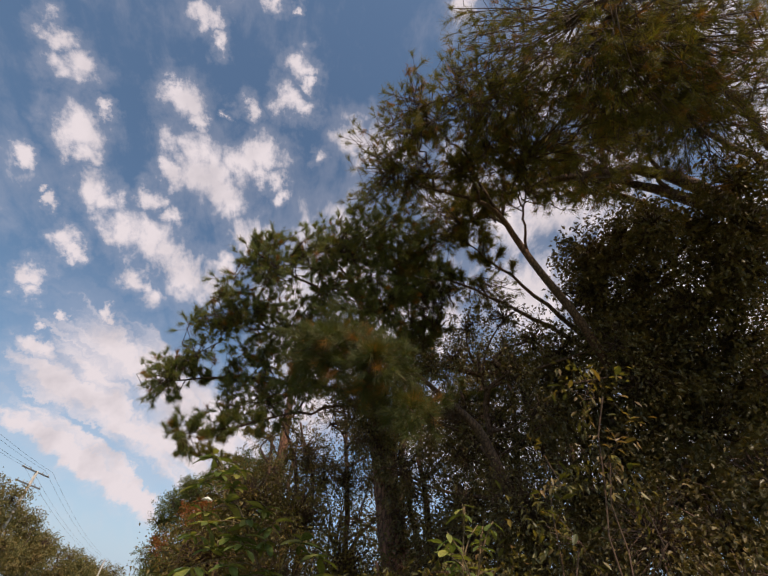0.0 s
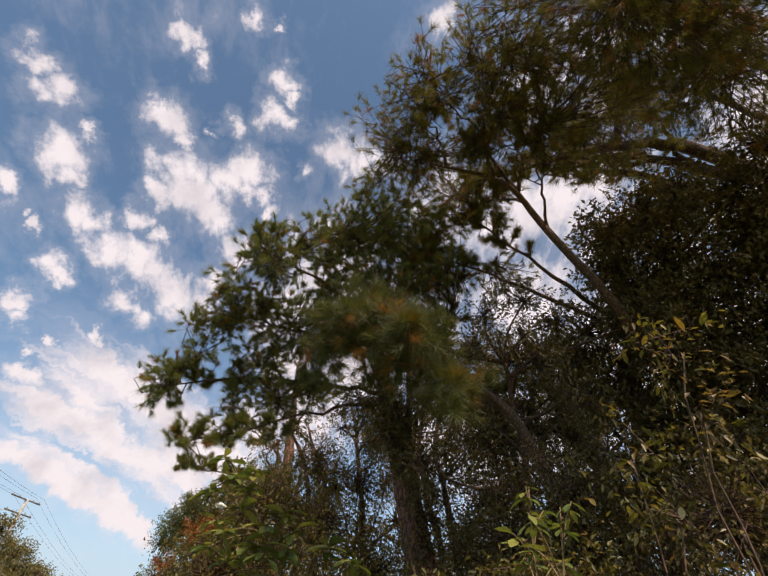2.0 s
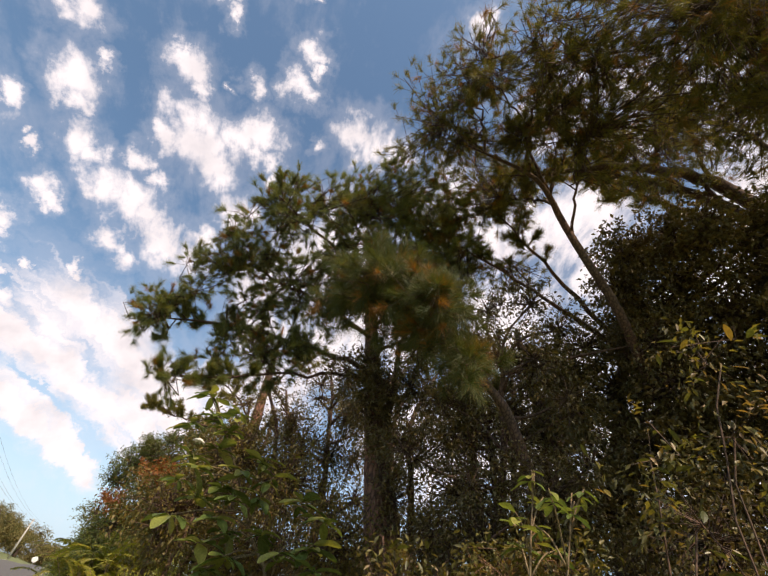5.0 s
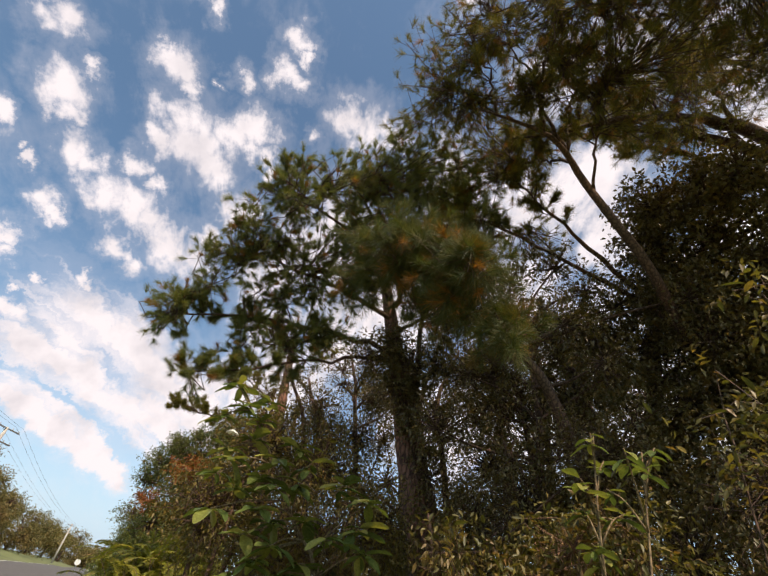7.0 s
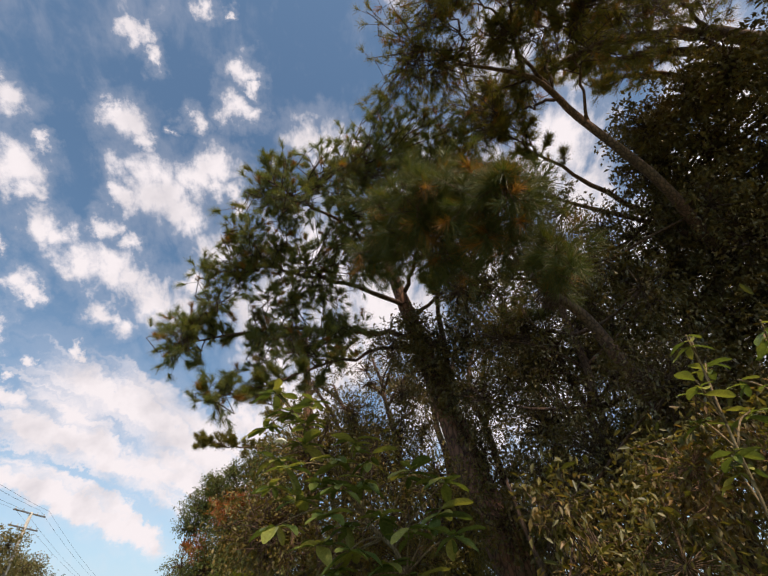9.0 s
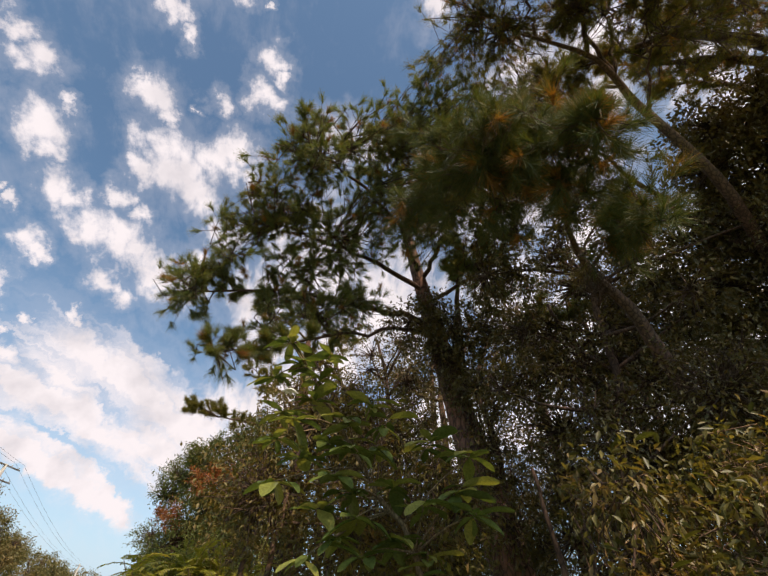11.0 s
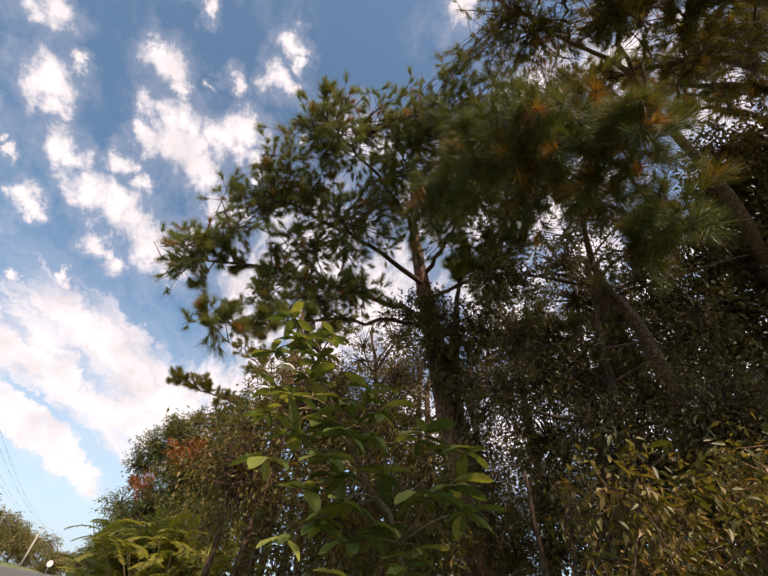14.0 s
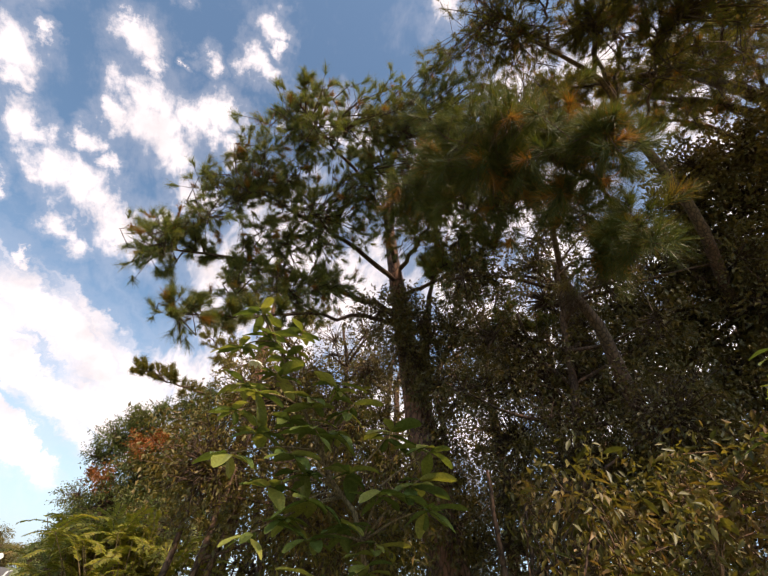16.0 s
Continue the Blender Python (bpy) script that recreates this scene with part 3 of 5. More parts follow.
def leafy_tree(name, trunk_pts, trunk_r, lobes, clumps, per, size, seed, label, material, category="tree", group="", accent=None, clump=0.3, hollow=0.45, slim=0.5, stems=1, bark_mat=None, droop=0.35):
    """A broad-leaved tree or shrub: trunk, limbs that reach into each lobe, twigs to the clumps, leaves."""
    rng = np.random.default_rng(seed)
    at = np.array(trunk_pts[0], float)
    tree = thing(name, at, label, category, group)
    for k in range(stems):
        off = rng.normal(size=3) * (0.25 if k else 0) * np.array([1, 1, 0])
        line = smooth_line(trunk_pts, 14) + off * np.linspace(1, 2.5, 14)[:, None]
        line[1:] += rng.normal(size=(13, 3)) * trunk_r * 0.25
        mesh_object("trunk", *tube(line - at, [trunk_r, trunk_r * 0.8, trunk_r * 0.35], 9, 0.12, rng), bark_mat or M_LIMB_BARK, tree, smooth=True)
    line = smooth_line(trunk_pts, 14)
    for lb in lobes:
        c = np.array(lb[:3])
        i = int(np.argmin(np.linalg.norm(line - (c - [0, 0, 0.8 * lb[5]]), axis=1)))
        i = min(i, 11)
        m = (line[i] + c) / 2 + rng.normal(size=3) * 0.15
        mesh_object("limb", *tube(smooth_line([line[i], m, c], 9) - at, [trunk_r * 0.45, 0.012], 6, 0.1, rng), bark_mat or M_LIMB_BARK, tree, smooth=True)
    c, (v, t) = leaf_cloud(lobes, clumps, per, size, rng, clump, hollow, slim, droop)
    segs = []
    lc = np.array(lobes)[:, :3]
    for p in c:
        o = lc[np.argmin(np.linalg.norm(lc - p, axis=1))]
        m = o + (p - o) * 0.55 + rng.normal(size=3) * 0.12
        segs += [(*o, *m, trunk_r * 0.14 + 0.004, 0.007), (*m, *p, 0.007, 0.004)]
    sv, st = sticks(segs)
    mesh_object("branchwork", sv - at, st, M_TWIG, tree)["kind"] = "stuff"
    mesh_object("foliage", v - at, t, material, tree)["kind"] = "stuff"
    if accent:
        alobes, aclumps, amat, alabel = accent
        _, (v, t) = leaf_cloud(alobes, aclumps, per, size, rng, clump, 0.2, slim, droop)
        mesh_object("turning_foliage", v - at, t, amat, tree, alabel)
    return tree


# the tall pine by the road, its crown reaching out over the verge
pine("pine_tree", [(2.15, 11.5, -0.3), (1.71, 11.7, 1.9), (1.22, 11.9, 3.7), (0.84, 12.05, 5.3), (-0.1, 12.1, 8.8), (-0.6, 11.7, 10.4), (-0.9, 11.2, 11.4)],
     [0.44, 0.38, 0.34, 0.29, 0.18, 0.09, 0.025],
     [([(0.3, 12.1, 7.3), (-1.6, 11.5, 7.0), (-3.5, 10.9, 6.6), (-5.3, 10.6, 5.9)], 0.075, 0.35, 0.9),
      ([(0.4, 12.1, 7.0), (-1.0, 11.4, 6.3), (-2.6, 11.0, 5.5), (-4.2, 10.7, 4.8)], 0.055, 0.45, 0.7),
      ([(0.1, 12.1, 8.2), (-1.6, 11.2, 8.3), (-3.0, 10.6, 8.1), (-4.5, 10.2, 8.2)], 0.07, 0.3, 1.1),
      ([(-0.1, 12.0, 8.8), (-1.1, 10.6, 9.3), (-2.4, 9.4, 9.2), (-3.5, 8.4, 9.0)], 0.065, 0.3, 1.0),
      ([(-0.4, 11.9, 9.8), (-0.8, 10.8, 10.2), (-1.3, 9.9, 10.2), (-1.8, 9.1, 10.0)], 0.06, 0.3, 1.0),
      ([(0.0, 12.1, 8.6), (0.3, 10.9, 9.2), (0.5, 10.0, 9.8)], 0.07, 0.3, 1.1),
      ([(0.2, 12.1, 7.8), (1.3, 11.0, 8.3), (2.0, 9.8, 8.8)], 0.06, 0.4, 1.0),
      ([(1.1, 11.95, 4.4), (1.0, 11.9, 6.0), (0.9, 11.8, 7.8), (0.9, 11.4, 9.4)], 0.14, 0.75, 0.9),
      ([(0.6, 12.1, 6.4), (2.2, 11.6, 7.0), (3.4, 11.0, 7.2)], 0.05, 0.5, 0.8)],
     11, "tall leaning pine with reddish plated bark beside the road", tuft=0.19, count=92, width=0.0065, per_m=3.5, tip_mat=M_NEEDLE_TIP, old=0.07, spread=0.72,
     lobes=[(-5.0, 10.5, 6.1, 0.75), (-4.2, 10.3, 7.3, 1.0), (-3.7, 9.4, 8.2, 0.9), (-2.9, 8.9, 9.0, 0.9), (-1.8, 8.5, 9.5, 0.95), (-0.8, 8.4, 9.7, 0.95), (0.2, 8.6, 9.8, 0.95), (-2.3, 10.4, 8.3, 1.1), (-0.8, 10.2, 8.8, 1.2), (-3.4, 11.0, 6.0, 0.7), (0.8, 10.0, 9.0, 1.2), (-4.2, 10.7, 4.8, 0.5), (1.4, 10.8, 8.0, 1.0), (-2.4, 10.9, 6.2, 0.7), (-1.6, 11.2, 6.7, 0.7), (-3.0, 10.8, 7.0, 0.7), (0.1, 8.0, 10.1, 0.9), (1.1, 8.4, 9.7, 0.9), (-0.8, 8.1, 10.0, 0.8), (-0.1, 8.7, 8.6, 0.85), (0.85, 8.3, 8.9, 0.8)],
     branchlets=680, tufts=5, loose=0.36)

# the pine whose slanting trunk forks under the high crown
pine("pine_tree", [(7.9, 10.2, -0.2), (7.5, 9.5, 2.5), (7.0, 8.9, 4.7), (6.16, 8.24, 6.08), (5.06, 7.56, 6.75), (4.27, 7.03, 7.42), (3.45, 6.75, 8.3), (2.94, 6.66, 9.15), (2.56, 6.47, 9.57), (1.94, 6.24, 9.76), (0.49, 6.11, 9.78)],
     [0.24, 0.21, 0.17, 0.13, 0.105, 0.092, 0.08, 0.072, 0.062, 0.048, 0.02],
     [([(5.75, 8.0, 6.3), (5.3, 8.0, 7.2), (4.57, 8.3, 8.36), (3.6, 8.12, 9.11), (2.6, 7.8, 9.5), (1.71, 7.51, 9.81)], 0.085, 0.6, 0.9),
      ([(2.56, 6.47, 9.57), (2.5, 6.1, 10.4), (2.5, 5.7, 11.3), (2.6, 5.4, 12.2)], 0.045, 0.35, 0.9),
      ([(2.56, 6.47, 9.57), (1.9, 6.0, 10.2), (1.2, 5.4, 10.5), (0.4, 5.0, 10.6)], 0.045, 0.3, 1.0),
      ([(1.94, 6.24, 9.76), (1.5, 5.5, 10.2), (1.6, 4.8, 10.4), (1.8, 4.2, 10.5)], 0.045, 0.3, 1.1),
      ([(0.9, 6.15, 9.8), (0.5, 5.6, 10.2), (0.0, 5.1, 10.5)], 0.035, 0.2, 1.0),
      ([(3.2, 6.7, 8.8), (2.8, 5.9, 9.4), (2.4, 5.2, 9.7)], 0.035, 0.4, 0.9),
      ([(2.7, 6.55, 9.5), (2.6, 7.4, 10.6), (2.0, 8.0, 11.4)], 0.04, 0.3, 1.2),
      ([(5.3, 8.0, 7.2), (3.6, 8.5, 8.5), (1.8, 8.5, 9.2), (0.2, 8.2, 9.3)], 0.06, 0.45, 0.8)],
     12, "slender slanting pine with a forked trunk", tuft=0.18, count=50, width=0.007, per_m=3.2, old=0.12, spread=0.9,
     lobes=[(-0.4, 5.5, 10.6, 0.9), (0.4, 4.8, 10.7, 1.0), (1.3, 4.2, 10.4, 1.1), (2.3, 4.0, 10.0, 1.05), (1.8, 5.1, 10.3, 1.0), (0.8, 6.0, 10.4, 0.95), (0.0, 6.4, 10.3, 0.75), (2.6, 4.8, 10.0, 0.85), (3.0, 3.9, 9.6, 1.0), (1.0, 7.4, 10.6, 0.9), (2.2, 7.8, 11.2, 1.0), (-0.6, 7.0, 10.6, 0.8), (1.4, 7.7, 10.1, 0.65), (3.0, 8.8, 9.2, 0.65), (1.7, 9.2, 9.4, 0.75), (1.9, 5.6, 9.9, 0.48), (2.5, 5.3, 9.6, 0.46), (3.2, 5.4, 9.3, 0.45), (1.4, 5.7, 10.0, 0.49)],
     branchlets=560, tufts=4, loose=0.4, trunk_mat=M_LIMB_BARK)

# the spreading pine whose heavy limbs arch overhead
pine("pine_tree", [(11.5, 6.4, -0.2), (10.6, 6.0, 4.0), (9.6, 5.6, 6.4), (9.0, 5.0, 9.5), (8.6, 4.4, 12.0)],
     [0.42, 0.36, 0.30, 0.22, 0.05],
     [([(9.2, 5.2, 8.6), (8.3, 5.7, 10.4), (6.95, 5.94, 11.7), (6.3, 6.05, 11.95), (5.23, 5.97, 11.45), (4.3, 5.95, 10.9), (3.39, 6.04, 10.55), (2.7, 6.57, 10.6), (1.67, 7.2, 10.87)], 0.2, 0.6, 0.9),
      ([(9.2, 5.2, 8.8), (8.2, 5.8, 10.3), (7.0, 6.2, 11.33), (6.01, 6.55, 11.98), (4.96, 7.0, 12.52), (3.91, 7.52, 12.91)], 0.19, 0.5, 1.0),
      ([(9.3, 5.4, 8.0), (8.8, 6.3, 10.2), (7.84, 6.86, 11.3), (6.98, 7.1, 12.0), (6.3, 7.15, 12.4), (5.31, 7.83, 12.8)], 0.15, 0.5, 1.0),
      ([(7.0, 6.2, 11.33), (6.2, 5.6, 12.2), (5.6, 5.2, 13.2)], 0.07, 0.3, 1.2),
      ([(9.0, 5.0, 9.5), (7.0, 3.8, 10.8), (5.0, 2.9, 11.2), (3.2, 2.4, 10.8)], 0.10, 0.4, 1.2),
      ([(5.23, 5.97, 11.45), (4.6, 5.2, 11.6), (4.0, 4.4, 11.6)], 0.06, 0.3, 1.1),
      ([(8.8, 4.8, 10.4), (7.0, 5.0, 12.6), (5.4, 5.4, 13.6)], 0.09, 0.3, 1.4)],
     13, "broad pine with heavy arching limbs and browning needles", tuft=0.19, count=48, width=0.007, per_m=3.2, old=0.13, spread=0.9,
     lobes=[(2.8, 2.9, 9.4, 0.95), (3.6, 2.8, 9.2, 0.9), (1.2, 3.0, 10.4, 1.1), (2.2, 2.4, 9.9, 1.2), (3.3, 2.0, 9.4, 1.1), (3.6, 3.5, 9.2, 0.7), (4.2, 3.0, 8.8, 0.6), (5.0, 2.6, 9.6, 1.2), (5.4, 4.2, 10.4, 1.2), (4.4, 5.0, 10.8, 1.2), (6.6, 3.8, 10.2, 1.4), (5.0, 6.0, 11.8, 1.3), (3.6, 3.0, 10.8, 1.0), (4.4, 2.4, 10.2, 1.0), (5.2, 2.6, 9.4, 0.9), (5.4, 3.6, 9.4, 0.8), (4.5, 3.9, 10.3, 0.9), (3.0, 3.6, 10.9, 0.9), (4.6, 6.6, 12.6, 1.0), (5.8, 6.2, 12.8, 1.1), (3.6, 6.2, 11.4, 0.9), (6.6, 5.4, 12.6, 1.1), (5.1, 2.9, 9.1, 1.0), (4.8, 2.0, 9.5, 1.0), (4.2, 2.3, 9.7, 0.9)],
     branchlets=640, tufts=4, loose=0.42)

# the young pine whose long-needled bough hangs close over the verge
young = pine("pine_tree", [(4.0, 8.6, -0.3), (3.7, 8.4, 2.0), (3.36, 8.26, 3.3), (3.08, 8.15, 3.74), (2.69, 7.98, 4.32), (2.26, 7.75, 4.89), (1.6, 7.5, 5.25), (1.0, 6.9, 5.3), (0.5, 6.3, 5.2), (-0.5, 5.7, 5.1)],
     [0.13, 0.12, 0.112, 0.108, 0.10, 0.085, 0.055, 0.035, 0.026, 0.01],
     [([(0.5, 6.3, 5.15), (0.4, 5.7, 4.9), (0.2, 5.2, 4.6), (0.04, 4.9, 4.4)], 0.024, 0.5, 0.3),
      ([(0.2, 6.0, 5.2), (-0.4, 6.2, 5.3), (-0.8, 6.5, 5.3), (-1.2, 6.9, 5.25)], 0.022, 0.4, 0.3),
      ([(0.3, 6.1, 5.2), (-0.2, 5.9, 5.0), (-0.6, 5.8, 4.8)], 0.020, 0.4, 0.3),
      ([(1.3, 7.2, 5.25), (1.0, 6.4, 4.6), (0.65, 5.4, 3.95)], 0.022, 0.6, 0.3)],
     14, "young pine with long drooping half-browned needles", tuft=0.2, count=84, width=0.0052, per_m=3.0, spread=0.8, old=0.11,
     lobes=[(-1.2, 6.9, 5.2, 0.45), (-0.85, 6.45, 5.2, 0.45), (-0.9, 5.95, 5.15, 0.42), (-0.63, 5.62, 5.0, 0.5), (-0.3, 5.8, 4.95, 0.45), (-0.35, 5.3, 4.75, 0.42), (-0.1, 5.4, 4.95, 0.36), (0.04, 4.95, 4.4, 0.36), (0.3, 5.3, 4.6, 0.36), (0.63, 5.36, 3.9, 0.3), (0.8, 5.7, 4.2, 0.32), (0.9, 6.1, 4.3, 0.3), (-0.1, 6.2, 4.7, 0.36), (-0.7, 6.3, 4.7, 0.34), (0.1, 5.7, 4.4, 0.3)],
     branchlets=170, tufts=4, loose=0.2, tip_mat=M_NEEDLE_YOUNG, stout=0.4, trunk_mat=M_LIMB_BARK)
rng = np.random.default_rng(77)
for centre in ((0.55, 6.2, 5.0), (1.7, 7.6, 5.1)):
    c = np.array(centre) - np.array(young.location)
    a = c + rng.normal(size=(420, 3)) * 0.085
    b = a + unit(rng.normal(size=(420, 3))) * 0.11
    mesh_object("dead_twig_tangle", *sticks(np.hstack([a, b, np.full((420, 1), 0.004), np.full((420, 1), 0.003)])), M_TWIG, young, "dark knot of dead twigs")["kind"] = "stuff"


# the far pine whose low limb shows against the clouds
pine("pine_tree", [(-2.6, 20.5, 0.0), (-2.9, 20.2, 5.0), (-3.3, 19.6, 9.0), (-3.6, 19.2, 12.0)], [0.3, 0.26, 0.18, 0.04],
     [([(-3.0, 20.1, 6.4), (-4.4, 19.2, 6.6), (-5.6, 18.3, 6.4), (-6.5, 17.2, 6.2)], 0.05, 0.3, 0.75),
      ([(-3.1, 20.0, 7.2), (-4.0, 19.4, 8.0), (-5.2, 18.8, 8.6)], 0.06, 0.3, 1.2),
      ([(-3.3, 19.7, 8.6), (-2.6, 18.8, 9.6), (-1.8, 18.0, 10.0)], 0.06, 0.3, 1.3),
      ([(-3.5, 19.3, 10.6), (-4.6, 18.8, 11.0), (-5.2, 18.2, 10.6)], 0.05, 0.2, 1.2)],
     15, "pine standing deeper in the roadside wood", tuft=0.16, per_m=5.0, count=44, width=0.011)

# shade trees added behind the spreading pine, to keep the right side dark
for i, (x, y, h) in enumerate([(9.2, 1.6, 12.0), (12.6, 4.0, 12.0)]):
    rr = random.Random(20 + i)
    lobes = [(x + rr.uniform(-2.4, 2.0), y + rr.uniform(-2.0, 2.0), h * rr.uniform(0.55, 1.0), 1.3, 1.3, 1.1) for _ in range(11)]
    leafy_tree("woodland_tree", [(x + 0.6, y, 0), (x + 0.4, y, h * 0.4), (x, y, h * 0.75), (x - 0.3, y, h)], 0.22, lobes,
               760, 14, 0.11, 30 + i, "tall tree added at the right to shade the wood", M_DARK_LEAF, group="woodland trees", clump=0.3, hollow=0.15)

# trunks within the wood
leafy_tree("evergreen_tree", [(7.6, 11.2, 0), (6.6, 10.8, 4.0), (6.3, 9.6, 8.0), (6.0, 8.6, 9.5)], 0.24,
           [(5.3, 7.6, 9.6, 1.0, 1.0, 1.0), (6.0, 7.1, 8.9, 1.15, 1.1, 1.1), (6.6, 6.6, 7.9, 1.0, 1.0, 1.0), (5.7, 8.4, 8.4, 1.05, 1.0, 1.0), (6.2, 7.6, 7.2, 1.1, 1.1, 1.1), (5.4, 7.8, 7.6, 0.95, 0.9, 0.9), (5.5, 8.9, 6.8, 1.0, 1.0, 1.0), (5.6, 7.4, 6.4, 0.9, 0.9, 0.9), (6.6, 7.4, 5.4, 1.2, 1.1, 1.1), (5.4, 8.2, 5.2, 1.0, 1.0, 1.0), (7.6, 6.2, 6.2, 1.2, 1.2, 1.3), (6.4, 6.4, 4.2, 1.1, 1.0, 1.0), (4.8, 8.6, 4.0, 1.0, 0.9, 0.9), (6.4, 6.6, 9.9, 1.0, 1.0, 0.9), (7.4, 6.2, 9.0, 1.1, 1.0, 1.0), (5.1, 9.9, 6.4, 0.9, 0.9, 0.9), (4.9, 9.6, 7.4, 0.9, 0.9, 0.9), (5.7, 7.2, 4.2, 0.9, 0.9, 0.9), (5.4, 6.3, 3.3, 0.8, 0.8, 0.8), (6.0, 7.8, 5.3, 0.9, 0.9, 0.9), (5.2, 8.3, 3.7, 0.8, 0.8, 0.8), (4.8, 6.9, 9.2, 0.75, 0.75, 0.75), (5.2, 6.2, 9.2, 0.8, 0.8, 0.8), (5.5, 5.6, 9.1, 0.75, 0.75, 0.75), (4.9, 7.5, 8.6, 0.75, 0.75, 0.75), (6.8, 4.6, 9.6, 0.8, 0.8, 0.8), (7.1, 5.1, 8.9, 0.85, 0.85, 0.85), (7.2, 5.6, 8.2, 0.9, 0.9, 0.9), (6.6, 5.6, 9.2, 0.8, 0.8, 0.8), (7.4, 6.8, 7.2, 0.8, 0.8, 0.8), (7.2, 6.3, 8.0, 0.8, 0.8, 0.8), (6.9, 7.7, 6.7, 0.8, 0.8, 0.8), (7.7, 7.1, 6.3, 0.8, 0.8, 0.8)],
           3900, 15, 0.105, 21, "dense dark evergreen with small glossy leaves", M_DARK_LEAF, clump=0.16, hollow=0.2)
leafy_tree("woodland_tree", [(6.0, 11.4, 0), (5.6, 10.7, 4.6), (5.0, 10.6, 5.8), (4.4, 10.8, 7.7), (3.9, 10.6, 9.0)], 0.24,
           [(4.0, 11.2, 8.4, 1.2, 1.1, 1.1), (5.4, 12.0, 7.0, 1.3, 1.3, 1.2), (3.4, 12.2, 6.4, 1.2, 1.2, 1.1), (4.6, 10.8, 4.2, 1.3, 1.2, 1.0), (3.0, 11.4, 4.4, 1.2, 1.1, 1.1)],
           700, 17, 0.09, 22, "woodland tree with a pale leaning trunk", M_DARK_LEAF, group="woodland trees", clump=0.25)
leafy_tree("climbing_ivy", [(1.9, 11.3, 0), (1.3, 11.5, 3.4), (0.75, 11.7, 5.4), (0.3, 11.75, 7.2)], 0.03,
           [(1.4, 11.4, 3.9, 0.5, 0.35, 0.7), (1.2, 11.4, 5.2, 0.9, 0.5, 0.8), (0.4, 11.5, 5.9, 0.9, 0.5, 0.8), (1.3, 11.2, 6.6, 0.8, 0.5, 0.8), (0.2, 11.6, 7.2, 0.6, 0.4, 0.6), (0.66, 11.2, 6.4, 0.9, 0.5, 0.8), (-0.4, 11.3, 6.6, 0.7, 0.5, 0.6), (1.6, 11.3, 2.6, 0.8, 0.4, 0.8)],
           720, 14, 0.085, 23, "ivy and thin shoots climbing the leaning pine", M_DARK_LEAF, "climber", clump=0.12, hollow=0.3)
for i, (x, y, h, s) in enumerate([(0.0, 15.4, 8.6, 1.0), (2.4, 13.9, 8.8, 1.0), (4.5, 12.3, 9.5, 1.1), (-1.4, 14.6, 7.0, 0.9), (7.4, 14.0, 11.5, 1.4), (2.0, 17.5, 11.0, 1.3), (9.6, 11.0, 11.0, 1.5), (5.4, 16.5, 12.0, 1.5), (3.2, 10.4, 7.0, 0.9), (-2.6, 17.0, 7.4, 1.1), (8.2, 8.6, 9.0, 1.2), (11.0, 14.0, 10.0, 1.7), (10.0, 17.5, 10.5, 1.7), (13.0, 9.5, 10.0, 1.7), (1.0, 20.0, 5.5, 1.3)]):
    rr = random.Random(40 + i)
    lobes = [(x + rr.uniform(-1.3, 1.3) * s, y + rr.uniform(-1, 1) * s, h * rr.uniform(0.2, 1.0), 1.15 * s, 1.15 * s, 1.05 * s) for _ in range(10)]
    leafy_tree("woodland_tree", [(x + 0.5, y, 0), (x + 0.3, y, h * 0.4), (x + rr.uniform(-0.4, 0.4), y, h * 0.75), (x + rr.uniform(-1.0, 0.4), y, h)], 0.11 * s, lobes,
               470 if s > 1.1 else 300, 15, 0.125 if s > 1.1 else 0.085, 50 + i, "thin-stemmed woodland tree with sparse small leaves", M_MID_LEAF if i % 2 else M_DARK_LEAF, group="woodland trees", clump=0.22 if s > 1.1 else 0.13, hollow=0.1, stems=2 if i % 2 else 1)

leafy_tree("woodland_tree", [(3.6, 10.2, 0), (3.3, 9.9, 3.0), (3.0, 9.4, 6.0), (2.6, 9.0, 7.4)], 0.10,
           [(2.0, 8.9, 7.0, 0.75, 0.7, 0.7), (3.2, 8.4, 6.6, 0.75, 0.7, 0.7), (1.7, 10.0, 7.4, 0.75, 0.7, 0.7), (3.3, 9.6, 6.0, 0.8, 0.7, 0.75), (2.4, 11.4, 6.8, 0.8, 0.8, 0.8), (3.6, 7.9, 5.6, 0.65, 0.6, 0.6), (2.6, 10.1, 5.1, 0.75, 0.7, 0.7), (2.4, 9.4, 4.0, 0.8, 0.6, 0.7), (4.5, 8.4, 7.4, 0.8, 0.8, 0.8), (4.2, 8.5, 5.8, 0.8, 0.8, 0.8), (3.4, 9.2, 4.6, 0.7, 0.7, 0.7), (4.0, 8.0, 4.5, 0.7, 0.7, 0.7), (5.1, 7.2, 7.0, 0.8, 0.8, 0.8), (3.2, 8.5, 8.2, 0.75, 0.75, 0.7), (2.4, 9.1, 8.1, 0.7, 0.7, 0.7), (3.9, 8.5, 7.7, 0.8, 0.8, 0.8), (1.8, 10.1, 5.9, 1.0, 0.6, 0.9), (0.95, 9.8, 7.0, 0.8, 0.6, 0.7), (1.2, 10.2, 4.6, 0.8, 0.6, 0.7)],
           850, 17, 0.085, 24, "dark small-leaved tree behind the young pine", M_DARK_LEAF, group="woodland trees", clump=0.14, hollow=0.15)

